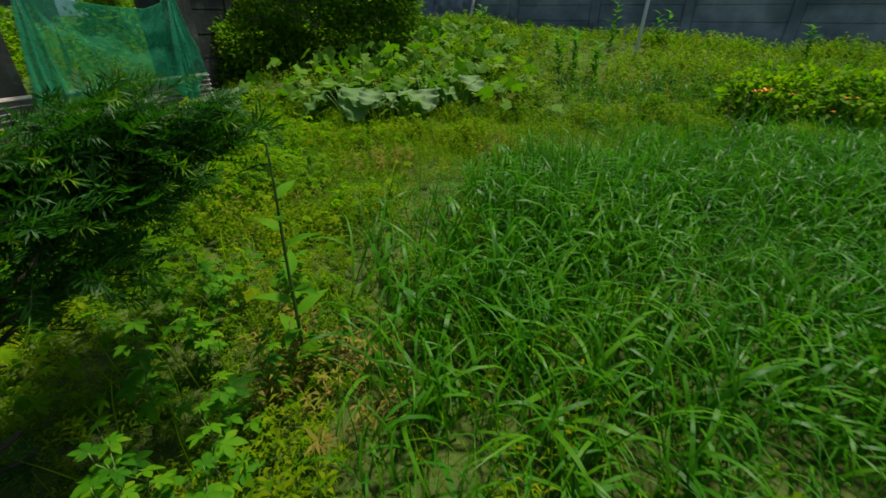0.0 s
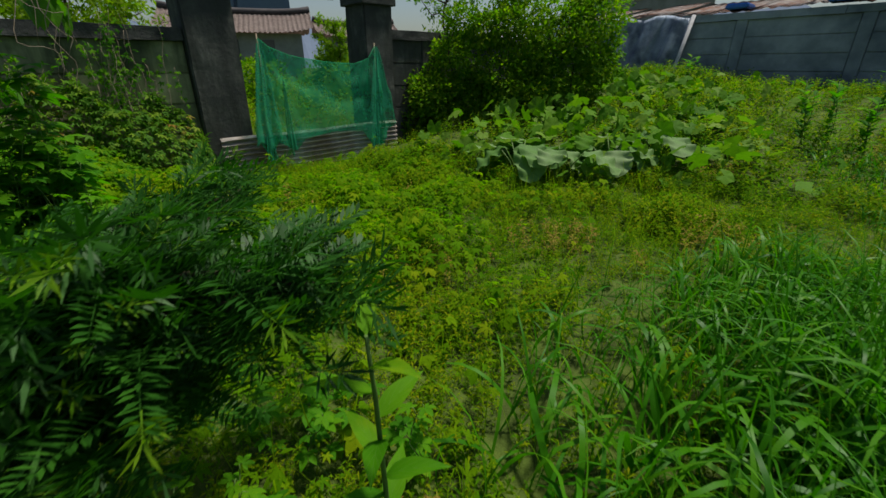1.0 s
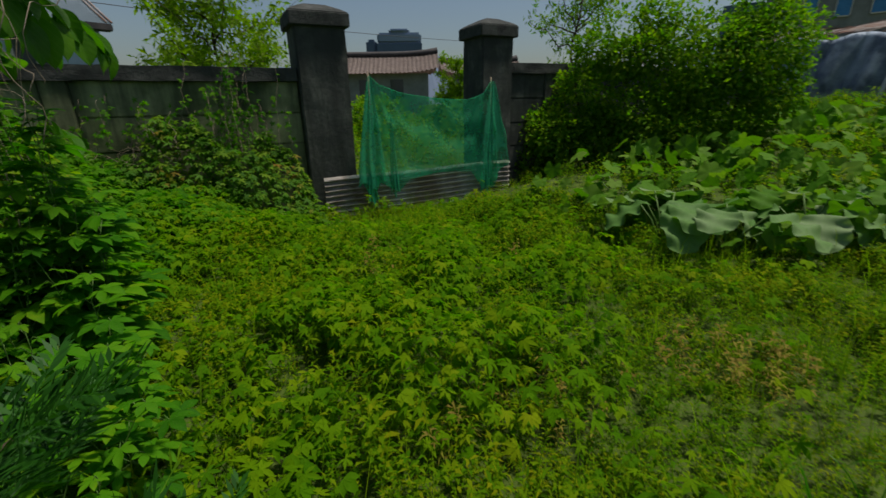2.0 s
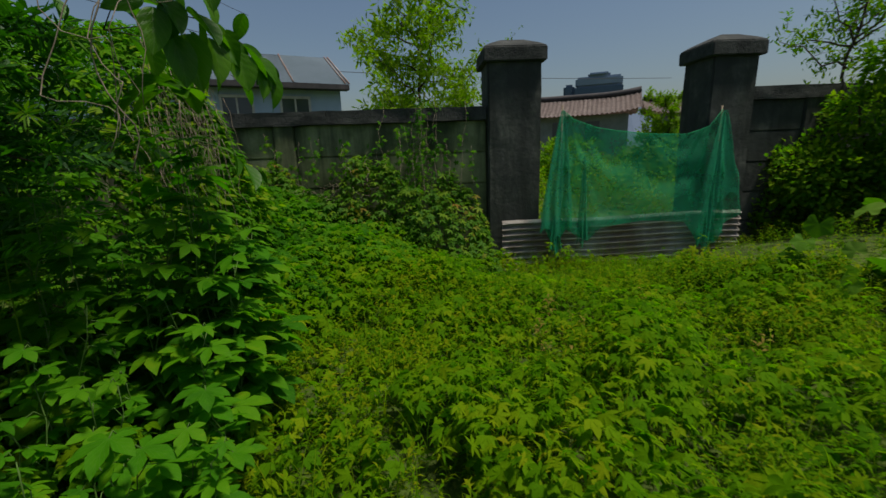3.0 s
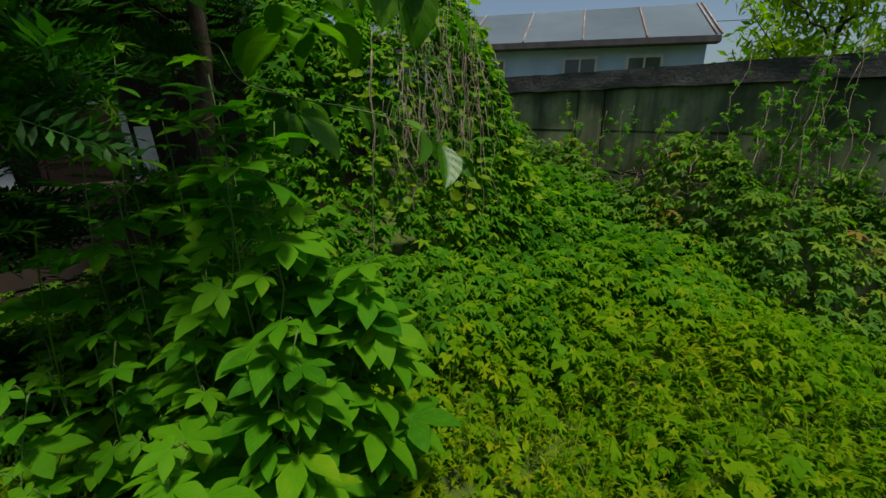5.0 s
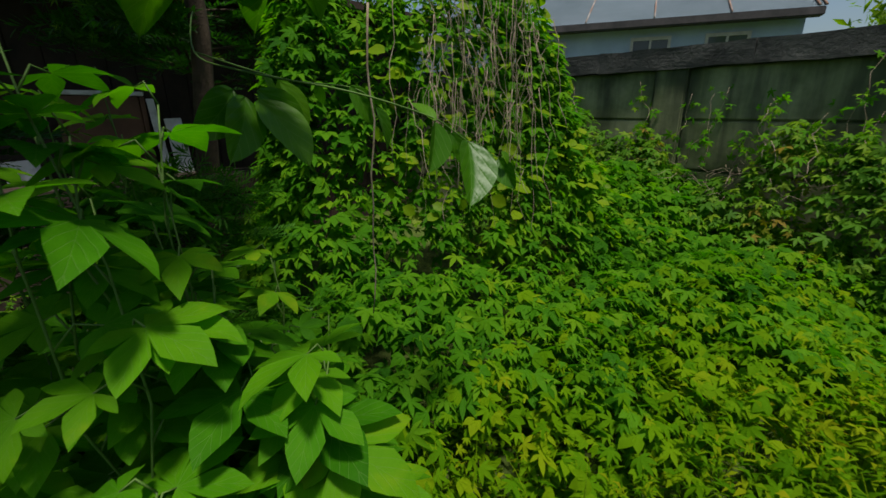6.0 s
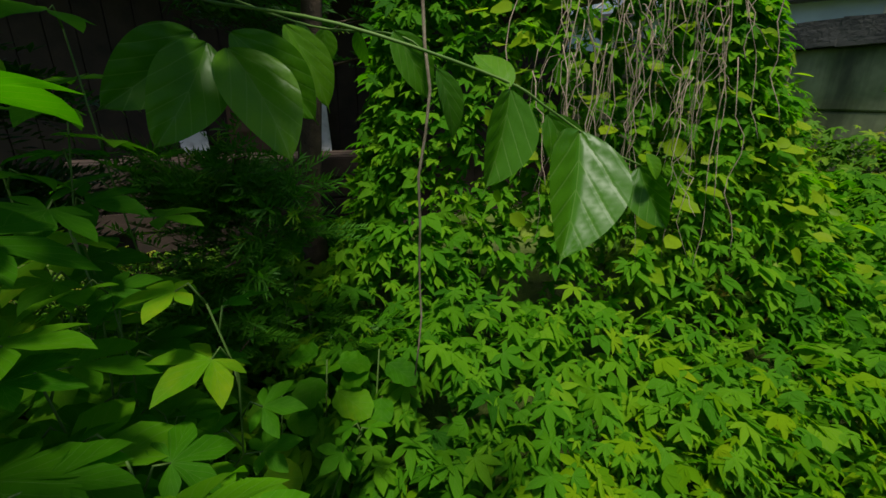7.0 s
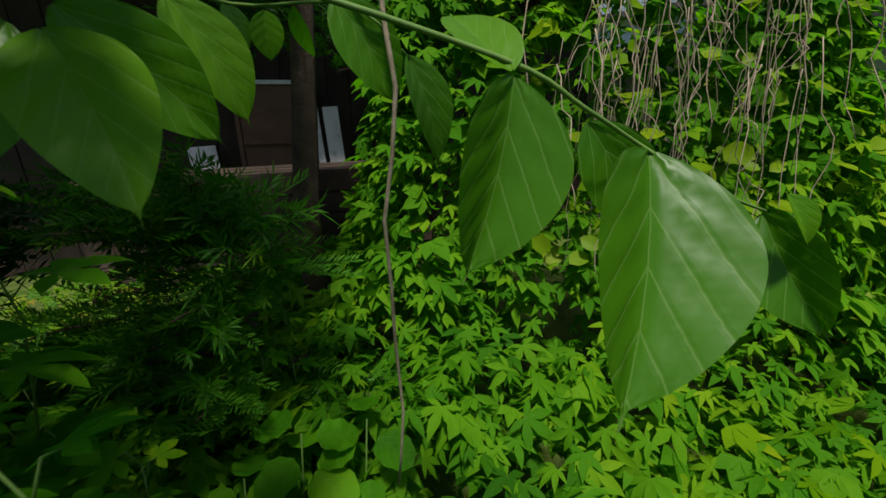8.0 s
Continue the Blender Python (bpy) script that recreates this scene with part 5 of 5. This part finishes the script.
            if (p - Vector((-3.44, 2.32, 1.31))).length < 0.30 or p.z < 1.44:
                continue
            t = Vector((r1.uniform(-0.6, 0.6), r1.uniform(-0.5, 0.6), -0.9 if tg is not twigs[1] else -0.2))
            leaf_object(PERS[r1.randrange(3)], "leaf", pt, rel(p), t, (r1.uniform(0, 0.9), r1.uniform(0.2, 0.8), 0.5), r1.uniform(0.11, 0.18))

# crown branches added overhead, mostly out of view, to shade the corner
r5 = random.Random(52)
for i in range(28):
    a, z = r5.uniform(-0.9, 0.45), r5.uniform(2.05, 2.7)
    ln = r5.uniform(0.4, 1.75 - 0.5 * max(a, 0))
    c = Vector((math.cos(a) * ln, math.sin(a) * ln * 0.8, z + 0.25 * ln))
    pts = wiggle((0.03, 0.1, z), c, 6, 0.12, -0.05, i)
    bm = bmesh.new()
    tube(bm, pts, 0.012, 0.003, 5)
    part("branch", bm, M_BARK, pt)
    for j in range(20):
        p = pts[r5.randrange(2, 7)] + Vector((r5.uniform(-1, 1), r5.uniform(-1, 1), r5.uniform(-1, 0.6))) * 0.13
        leaf_object(PERS[r5.randrange(4)], "leaf", pt, p, (r5.uniform(-0.7, 0.7), r5.uniform(-0.7, 0.7), -0.7), (r5.uniform(-0.5, 0.5), r5.uniform(-0.5, 0.5), 1), r5.uniform(0.11, 0.18))

# long boughs over the path's side, added above the view to shade the corner
for i in range(16):
    a, z = r5.uniform(0.22, 0.7) if i < 9 else r5.uniform(0.76, 0.95), r5.uniform(2.15, 2.6)
    ln = r5.uniform(1.2, 2.3) if i < 9 else r5.uniform(2.0, 2.4)
    c = Vector((math.cos(a) * ln, math.sin(a) * ln, z + r5.uniform(0.0, 0.25)))
    pts = wiggle((0.03, 0.1, z), c, 8, 0.14, -0.08, 70 + i)
    bm = bmesh.new()
    tube(bm, pts, 0.012, 0.003, 5)
    part("shade_bough", bm, M_BARK, pt)
    for j in range(22):
        p = pts[r5.randrange(3, 9)] + Vector((r5.uniform(-1, 1), r5.uniform(-1, 1), r5.uniform(-0.8, 0.8))) * 0.14
        leaf_object(PERS[r5.randrange(4)], "leaf", pt, p, (r5.uniform(-1, 1), r5.uniform(-1, 1), -0.4), (r5.uniform(-0.4, 0.4), r5.uniform(-0.4, 0.4), 1), r5.uniform(0.12, 0.18))
# leaves added close above the hanging sprays to keep the sun off them
for i in range(12):
    p = Vector((-3.34 + r5.uniform(-0.12, 0.12), 1.92 + r5.uniform(-0.10, 0.10), r5.uniform(1.56, 1.66)))
    leaf_object(PERS[r5.randrange(4)], "leaf", pt, rel(p), (r5.uniform(-1, 1), r5.uniform(-1, 1), -0.3), (r5.uniform(-0.3, 0.3), r5.uniform(-0.3, 0.3), 1), r5.uniform(0.13, 0.18))

# ---- vine shoots close to the path ----
HOPM = [single(leaflets((-116, -58, 0, 58, 116), (0.62, 0.92, 1.05, 0.92, 0.62), 0.255, 0.16, 0.20, True), "vine_leaf", M_HOPPART),
        single(leaflets((-108, -54, 0, 54, 108), (0.55, 0.88, 1.0, 0.85, 0.6), 0.235, 0.24, 0.28, True), "vine_leaf", M_HOPPART)]


def shoot(at, height, n, size, lean, seed):
    t = thing("vine_shoot", "climbing vine shoot with broad toothed palmate leaves", "vine", at, "vine shoots by the path")
    r = random.Random(seed)
    top = Vector((lean[0], lean[1], height))
    pts = wiggle((0, 0, 0), top, 8, 0.10, 0, seed)
    bm = bmesh.new()
    tube(bm, pts[:8], 0.0032, 0.0014, 5)
    part("stem", bm, M_STEM, t)
    for i in range(n):
        f = 0.30 + 0.70 * (i + 1) / n
        p = pts[min(6, int(f * 7))].lerp(pts[min(7, int(f * 7) + 1)], min(f * 7 - min(6, int(f * 7)), 1.0))
        a = i * 2.6 + r.uniform(-0.5, 0.5)
        d = Vector((math.cos(a), math.sin(a), 0.1))
        q = p + d * size * r.uniform(0.4, 0.8) * (1.15 - 0.75 * f) + Vector((0, 0, 0.02))
        bm = bmesh.new()
        tube(bm, [p, p.lerp(q, 0.5) + Vector((0, 0, 0.02)), q], 0.0018, 0.0014, 4)
        part("leaf_stalk", bm, M_STEM, t)
        leaf_object(HOPM[r.randrange(2)], "leaf", t, q, d + Vector((0, 0, r.uniform(-0.4, 0.05))), (r.uniform(-0.5, 0.5), r.uniform(-0.3, 0.6), 1), size * r.uniform(0.65, 1.15) * (1.1 - 0.4 * f))
    return t


r2 = random.Random(8)
for i in range(44):
    x, y = r2.uniform(-3.5, -1.9), r2.uniform(0.75, 1.85)
    hgt = 0.35 + 0.50 * float(smooth(-1.9, -2.6, x)) * r2.uniform(0.6, 1.15)
    if x < -3.0 and r2.random() < 0.3:
        hgt += 0.12
    shoot((x, y, float(ground_z(x, y))), hgt, 8, 0.085, (r2.uniform(-0.15, 0.15), r2.uniform(-0.05, 0.2)), i)

for i, (x, y, h, s) in enumerate(((-3.14, 1.86, 1.02, 0.115), (-3.30, 1.72, 0.92, 0.10), (-3.02, 1.74, 1.06, 0.12), (-2.90, 1.56, 1.02, 0.11), (-3.22, 1.62, 1.12, 0.105), (-2.72, 1.50, 0.92, 0.11), (-2.60, 1.72, 0.80, 0.11), (-2.45, 1.45, 0.75, 0.11), (-3.42, 1.55, 0.8, 0.1), (-3.12, 1.98, 1.30, 0.12), (-3.22, 1.90, 1.22, 0.12), (-3.00, 1.93, 1.22, 0.125), (-3.32, 1.84, 1.18, 0.11), (-2.86, 1.86, 1.0, 0.12), (-3.08, 1.80, 1.42, 0.11), (-2.95, 2.02, 0.95, 0.12), (-3.16, 2.08, 1.16, 0.18), (-3.20, 2.11, 1.0, 0.18), (-3.22, 2.07, 1.10, 0.18), (-3.0, 2.02, 1.1, 0.16), (-3.24, 2.03, 0.98, 0.18), (-3.20, 2.03, 1.05, 0.17), (-3.25, 1.98, 1.10, 0.17), (-3.18, 2.0, 1.20, 0.17), (-3.22, 2.12, 0.9, 0.17), (-3.02, 1.97, 1.6, 0.14), (-3.07, 1.92, 1.55, 0.14), (-2.98, 1.90, 1.65, 0.14), (-3.10, 1.97, 1.5, 0.14), (-3.06, 1.85, 1.7, 0.14), (-3.14, 1.88, 1.6, 0.14), (-2.35, 1.78, 0.72, 0.13), (-2.5, 1.88, 0.62, 0.13), (-2.2, 1.66, 0.66, 0.13), (-2.62, 1.95, 0.7, 0.12), (-2.3, 1.95, 0.5, 0.12), (-2.1, 1.8, 0.55, 0.12), (-2.75, 1.98, 0.85, 0.13))):
    shoot((x, y, float(ground_z(x, y))), h, 13, s, (r2.uniform(-0.06, 0.06), r2.uniform(-0.03, 0.1)), 80 + i)
for i in range(14):
    x, y = r2.uniform(-4.05, -3.5), r2.uniform(0.75, 1.35)
    shoot((x, y, float(ground_z(x, y))), r2.uniform(0.35, 0.8), 8, 0.09, (r2.uniform(-0.1, 0.1), r2.uniform(0.0, 0.15)), 200 + i)
for i, (x, y, h) in enumerate(((-3.08, 1.66, 1.12), (-3.22, 1.60, 1.18), (-3.18, 1.77, 1.0), (-2.97, 1.80, 1.05), (-3.16, 1.9, 0.9), (-3.19, 1.54, 1.55), (-3.02, 1.58, 1.45), (-3.28, 1.52, 1.45), (-3.10, 1.50, 1.62), (-3.16, 1.42, 1.75), (-3.30, 1.44, 1.6), (-3.23, 1.66, 1.32), (-2.95, 1.50, 1.5), (-3.24, 1.70, 1.2))):
    shoot((x, y, float(ground_z(x, y))), h, 11, 0.135, (r2.uniform(-0.05, 0.05), r2.uniform(-0.03, 0.06)), 150 + i)
for i, (x, y, h) in enumerate(((-0.62, 0.44, 0.5), (-0.70, 0.30, 0.5), (-0.78, 0.46, 0.55), (-0.86, 0.36, 0.5), (-0.66, 0.58, 0.5), (-0.52, 0.34, 0.45), (-0.5, 0.52, 0.5), (-0.6, 0.66, 0.45), (-0.75, 0.6, 0.5), (-0.42, 0.2, 0.42), (-0.8, 0.95, 0.5), (-0.65, 0.9, 0.4), (-0.55, 1.05, 0.35), (-0.9, 1.2, 0.45), (-1.05, 1.1, 0.5))):
    shoot((x, y, float(ground_z(x, y))), h, 9, 0.075, (r2.uniform(-0.1, 0.1), r2.uniform(-0.1, 0.1)), 170 + i)
for i in range(10):
    x, y = r2.uniform(-1.45, -0.62), r2.uniform(1.15, 1.75)
    shoot((x, y, float(ground_z(x, y))), r2.uniform(0.22, 0.4), 8, 0.075, (r2.uniform(-0.1, 0.1), r2.uniform(-0.1, 0.1)), 120 + i)

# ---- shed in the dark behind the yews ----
# Dark brown wood taken near black, so the colour carries the deep shade.
M_PLANK = rough_mat("shade_dark_planks", [(0.3, (0.016, 0.012, 0.009)), (0.7, (0.05, 0.032, 0.022))], 4, 0.85, 0.5, 0.006)
M_BOARD = rough_mat("brown_board", [(0.3, (0.09, 0.05, 0.03)), (0.7, (0.16, 0.085, 0.05))], 5, 0.7, 0.3, 0.004)
M_PAINT = rough_mat("chipped_white_paint", [(0.25, (0.35, 0.33, 0.30)), (0.5, (0.66, 0.65, 0.62))], 9, 0.7, 0.3, 0.003)
oshed = thing("old_shed", "dark wooden plank shed in deep shade", "shed")
SHED = pose(-5.0, -1.75, 0, 0, 0, -22.2)
oshed.matrix_world = SHED
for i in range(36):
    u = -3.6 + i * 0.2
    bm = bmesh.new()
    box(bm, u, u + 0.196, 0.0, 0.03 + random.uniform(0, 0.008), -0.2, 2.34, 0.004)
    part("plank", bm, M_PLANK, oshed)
# Solid block behind the planks, added to stop daylight through their gaps.
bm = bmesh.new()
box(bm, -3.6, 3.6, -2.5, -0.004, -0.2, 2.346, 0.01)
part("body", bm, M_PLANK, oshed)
# Roof edge run out past the planks to shade the door and boards.
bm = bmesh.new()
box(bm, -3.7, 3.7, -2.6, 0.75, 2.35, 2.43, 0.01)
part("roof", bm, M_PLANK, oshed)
brd = thing("brown_door", "old brown door with a white frame standing by the shed", "door")
brd.matrix_world = SHED
bm = bmesh.new()
box(bm, -0.36, 0.18, 0.10, 0.14, 0.0, 1.48, 0.008)
part("panel", bm, M_BOARD, brd)
for a in ((-0.40, 0.22, 0.09, 0.15, 1.484, 1.52), (-0.40, -0.364, 0.09, 0.15, 0.0, 1.48), (0.184, 0.22, 0.09, 0.15, 0.0, 1.48), (-0.35, 0.17, 0.144, 0.165, 0.98, 1.02)):
    bm = bmesh.new()
    box(bm, *a, 0.004)
    part("frame", bm, M_PAINT if a[4] > 1.4 else M_BOARD, brd)
for x, w, h in ((-0.66, 0.14, 1.30), (-0.52, 0.06, 1.47), (0.46, 0.22, 0.99)):
    pb = thing("white_board", "chipped white board leaning by the old door", "board")
    pb.matrix_world = SHED @ pose(x, 0.24, 0, 5, 3, 0)
    bm = bmesh.new()
    box(bm, -w / 2, w / 2, 0, 0.02, 0.0, h, 0.004)
    part("plank", bm, M_PAINT, pb)

tim = thing("timber_stack", "low stack of dark old timbers before the shed", "timber")
tim.matrix_world = SHED
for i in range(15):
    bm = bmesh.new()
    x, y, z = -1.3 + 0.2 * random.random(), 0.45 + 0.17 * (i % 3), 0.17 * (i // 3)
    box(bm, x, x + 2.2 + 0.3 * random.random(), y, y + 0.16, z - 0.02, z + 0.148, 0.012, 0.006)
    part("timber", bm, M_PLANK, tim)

# ---- dry vines ----
def dry_vines(name, label, at, starts, seed):
    t = thing(name, label, "dry vine", at)
    for i, (a, c, n, amt, rad) in enumerate(starts):
        bm = bmesh.new()
        tube(bm, wiggle(a, c, n, amt, 0, seed + i * 3.7), rad, rad * 0.6, 5)
        part("strand", bm, M_DRY, t)
    return t


r3 = random.Random(31)
dry_vines("hanging_vine", "pale twisted dry vine hanging from the branch", (-2.40, 1.94, 0.0),
          [((0.0, 0.03, 2.05), (0.0, -0.04, 1.28), 20, 0.16, 0.0024), ((0.02, 0.0, 2.05), (-0.02, -0.06, 1.36), 20, 0.20, 0.0020), ((-0.03, 0.02, 2.02), (0.03, -0.05, 1.40), 18, 0.18, 0.0018), ((-0.16, 0.03, 2.05), (-0.22, -0.02, 1.45), 14, 0.08, 0.0018), ((0.01, 0.06, 2.05), (0.02, 0.0, 1.45), 20, 0.24, 0.0016), ((-0.02, -0.04, 2.02), (0.0, -0.08, 1.32), 20, 0.22, 0.0016)], 2)
dry_vines("hanging_vine", "long pale vine stem hanging before the vine bank", (-3.72, 1.92, 0.0),
          [((0, 0.02, 1.60), (-0.01, -0.02, 0.75), 12, 0.04, 0.0032)], 5)
strands = []
for i in range(110):
    f = r3.random()
    c = Vector((-4.58, 1.60, 0)).lerp(Vector((-5.05, 2.05, 0)), f)
    z = r3.uniform(1.35, 2.2)
    a = Vector((c.x + r3.uniform(-0.08, 0.15), c.y + r3.uniform(-0.08, 0.15), z))
    strands.append((tuple(a), (a.x + r3.uniform(-0.05, 0.16), a.y + r3.uniform(-0.05, 0.16), z - r3.uniform(0.15, 0.75)), 10, r3.choice((0.03, 0.06, 0.11)), r3.uniform(0.0008, 0.0022)))
dry_vines("dry_vine_tangle", "tangle of brown dead vine stems over the bank", (0, 0, 0), strands, 9)

# ---- patches that break up the weeds ----
M_BROWN = leaf_mat("dry_weed", [(0.0, (0.16, 0.11, 0.02)), (0.5, (0.26, 0.20, 0.04)), (1.0, (0.22, 0.25, 0.02))], 0.8, 0.3, 0.0, 0.05)
ROUND5 = palmate((-120, -60, 0, 60, 120), (0.8, 0.95, 1.0, 0.95, 0.8), 0.78, 4, 0.15)
pts = []
for cx, cy, rad, n in ((-0.55, 4.05, 0.30, 34), (0.55, 4.75, 0.34, 40), (3.2, 7.6, 0.8, 160), (-1.3, 3.1, 0.4, 16), (-0.45, 1.2, 0.3, 46), (0.9, 6.6, 0.35, 30), (-3.2, 4.2, 0.6, 30)):
    pts.append(np.array((cx, cy)) + rng.normal(0, rad * 0.6, (n, 2)))
xy = np.concatenate(pts)
weeds("dry_weeds", xy, np.full(len(xy), 0.20), FEATHER + SPRIGS[:2], M_BROWN, "patches of brown withered weeds among the green")
xy = spread(2600, -3.2, 4.2, 5.7, 12.5)
xy = xy[rng.random(len(xy)) < np.exp(-((xy[:, 0] + 0.5) / 1.55) ** 2) * (0.25 + 0.75 * smooth(0.35, 0.65, vnoise(xy, 1.1))) * smooth(5.6, 6.6, xy[:, 1])]
m = len(xy)
stuff("gourd_leaves", [(ROUND5, bases(rand_dirs(m, -0.1), rand_dirs(m, 1.8) + np.array((0, -0.3, 0)), rng.uniform(0.08, 0.18, m)), on_ground(xy, 0.0) + np.array((0, 0, 1)) * rng.uniform(0.16, 0.50, m)[:, None])],
      M_GOURD, "broad pale green gourd leaves spread among the weeds", "leaves")


M_PETAL = rough_mat("orange_petal", [(0.3, (0.75, 0.25, 0.01)), (0.7, (0.85, 0.38, 0.02))], 30, 0.6, 0.1, 0.001)
PET = ovate(4, 2, 0.22, 0.5, 0.1, 0.1, 0.6)


def flower(at, size, petals, seed):
    t = thing("orange_flower", "orange flower on a thin green stem", "flower", at, "orange flowers")
    bm = bmesh.new()
    tube(bm, wiggle((0, 0, 0), (0.02, 0.0, 0.5), 4, 0.04, 0, seed), 0.005, 0.003, 5)
    part("stem", bm, M_STEM, t)
    for i in range(petals):
        a = i * math.tau / petals
        leaf_object(PETAL, "petal", t, (0.02, 0, 0.5), (math.cos(a), math.sin(a), 0.9 - 0.5 * (i % 2)), (-math.cos(a) * 0.8, -math.sin(a) * 0.8, 1), size)
    return t


PETAL = single(PET, "petal", M_PETAL)
for i, (x, y, s) in enumerate(((3.78, 5.2, 0.085), (3.70, 5.26, 0.05), (3.95, 5.0, 0.03), (4.3, 4.7, 0.035), (4.6, 4.9, 0.03), (3.7, 4.1, 0.025))):
    flower((x, y, float(ground_z(x, y)) + 0.08), s, 8, i)
shrub("flowering_shrub", "low dark green leafy shrub beside the orange flowers", [((4.4, 6.0, 0.35), (0.6, 0.5, 0.38), 0.35), ((5.1, 6.3, 0.4), (0.7, 0.6, 0.42), 0.35), ((5.7, 5.6, 0.35), (0.6, 0.6, 0.4), 0.3)], 5200, 0.10, M_BUSH,
      [((4.4, 6.0, 0.0), (4.3, 5.9, 0.6)), ((5.1, 6.3, 0.0), (5.2, 6.3, 0.65)), ((5.7, 5.6, 0.0), (5.7, 5.5, 0.6))])


# tall leafy weeds that stand above the rest
def tall_weed(at, h, n, size, seed, name="leafy_weed"):
    t = thing(name, "upright leafy green weed standing above the rest", "plant", at, "upright weeds")
    r = random.Random(seed)
    for k in range(3):
        top = Vector((r.uniform(-0.15, 0.15), r.uniform(-0.15, 0.15), h * r.uniform(0.75, 1.0)))
        bm = bmesh.new()
        tube(bm, wiggle((0.03 * k, 0, 0), top, 5, 0.05, 0, seed + k), 0.006, 0.003, 5)
        part("stem", bm, M_STEM, t)
        for i in range(n):
            f = 0.15 + 0.85 * i / n
            a = i * 2.4 + k
            leaf_object(LANCE, "leaf", t, top * f, (math.cos(a), math.sin(a), 0.4), (0, 0, 1), size * r.uniform(0.7, 1.2))
    return t


for i, (x, y, h) in enumerate(((2.3, 8.1, 1.15), (2.1, 8.3, 0.95), (3.7, 10.6, 1.2), (5.0, 11.0, 0.9), (2.6, 7.8, 0.8), (7.2, 9.2, 0.9), (0.9, 12.6, 0.8))):
    tall_weed((x, y, float(ground_z(x, y))), h, 12, 0.20, 40 + i)


# ---- broad-leaved weed at the foot of the bank ----
BROAD = single(ovate(10, 6, 0.40, 0.5, 0.15, 0.10, 0.40, 0.15), "broad_leaf", M_HOPPART)
for bx, by, bz, n, s in ((-3.72, 1.52, 0.70, 11, 0.105), (-3.60, 1.48, 0.62, 9, 0.10), (-3.84, 1.60, 0.72, 8, 0.09), (-3.5, 1.55, 0.52, 8, 0.10)):
    t = thing("broad_leaf_weed", "weed with broad toothed yellow-green leaves below the vines", "plant", (bx, by, float(ground_z(bx, by))), "broad-leaved weeds")
    bm = bmesh.new()
    tube(bm, [(0, 0, 0), (0.02, 0.02, bz * 0.5), (0.0, 0.03, bz * 0.9)], 0.003, 0.002, 5)
    part("stem", bm, M_STEM, t)
    for i in range(n):
        a = i * 2.4
        f = 0.55 + 0.40 * i / n
        d = Vector((math.cos(a), math.sin(a), 0.0))
        leaf_object(BROAD, "leaf", t, Vector((0, 0.03, bz * f)) + d * 0.03, d + Vector((0, 0, -0.35)), (d.x * 0.3 + 0.2, d.y * 0.3 + 0.3, 1), s * r2.uniform(0.8, 1.2))

# ---- ivy on the shaded floor, and rounder leaves high on the bank ----
B, P = leaf_field(34000, -6.2, -2.4, -1.3, 1.25, lambda q: 0.14 + 0.16 * vnoise(q, 2.0), lambda q: ((q - HA) @ HT < -0.45) | ((q - HA) @ HN < -0.1), 0.05, 0.3)
stuff("floor_ivy", [(HOP5, B, P)], M_IVY, "ivy carpeting the shaded ground under the yews", "ivy")
B, P = leaf_field(9000, -5.8, -4.2, 1.3, 3.0, bank_z, lambda q: ((q - HA) @ HN > 0.12) & ((q - HA) @ HN < 0.9) & ((q - HA) @ HT > 0.15), 0.095, 1.0)
stuff("creeper_leaves", [(ovate(4, 4, 0.36, 0.5, 0.15, 0.1, 0.4), B[::4] * 0.65, P[::4] + np.array((0.03, 0.03, 0.03)))], M_TREE, "pale heart-shaped creeper leaves over the top of the bank", "creeper")

strands = []
for i in range(40):
    u = r3.gauss(-1.9, 0.45)
    a = at_wall(u, r3.uniform(0.1, 0.4), 0.85 + r3.uniform(-0.1, 0.15))
    strands.append((tuple(a), tuple(a + D * r3.uniform(-0.3, 0.3) + Vector((0, 0, r3.uniform(-0.25, 0.15)))), 6, 0.12, 0.002))
dry_vines("withered_ivy", "withered brown ivy stems on the crest of the mound", (0, 0, 0), strands, 15)

# ---- a lone stalk among the shoots, and a dead twig in the grass ----
st = thing("whorled_stalk", "thin pale stalk with a leaf whorl and small leafy tip", "plant", (-2.84, 1.45, float(ground_z(-2.84, 1.45))))
bm = bmesh.new()
tube(bm, rounded([(0, 0, 0), (0.01, 0.0, 0.5), (0.0, 0.01, 0.96), (-0.02, 0.02, 1.16)]), 0.003, 0.0018, 6)
part("stem", bm, M_TREE, st, "pale yellow-green stem")
for i in range(5):
    a = i * math.tau / 5 + 0.3
    leaf_object(BROAD, "leaf", st, (0, 0.01, 0.96), (math.cos(a), math.sin(a), 0.05), (0, 0, 1), 0.11)
for i in range(7):
    a = i * 2.4
    leaf_object(LANCE, "leaf", st, (-0.02, 0.02, 1.16), (math.cos(a), math.sin(a), 0.25), (0, 0, 1), 0.04)

dt = thing("dead_twig", "bare forked dead twig standing in the grass", "twig", (2.35, 3.35, float(ground_z(2.35, 3.35))))
for i, pts in enumerate((((0, 0, 0), (-0.04, 0.0, 0.3), (0.05, 0.02, 0.55), (0.02, 0.0, 0.86)), ((0.05, 0.02, 0.55), (-0.06, 0.03, 0.7), (-0.12, 0.02, 0.9)), ((-0.04, 0.0, 0.3), (-0.16, 0.02, 0.42)))):
    bm = bmesh.new()
    tube(bm, rounded(pts), 0.006 if i == 0 else 0.004, 0.002, 6)
    part("branch", bm, M_DRY, dt)
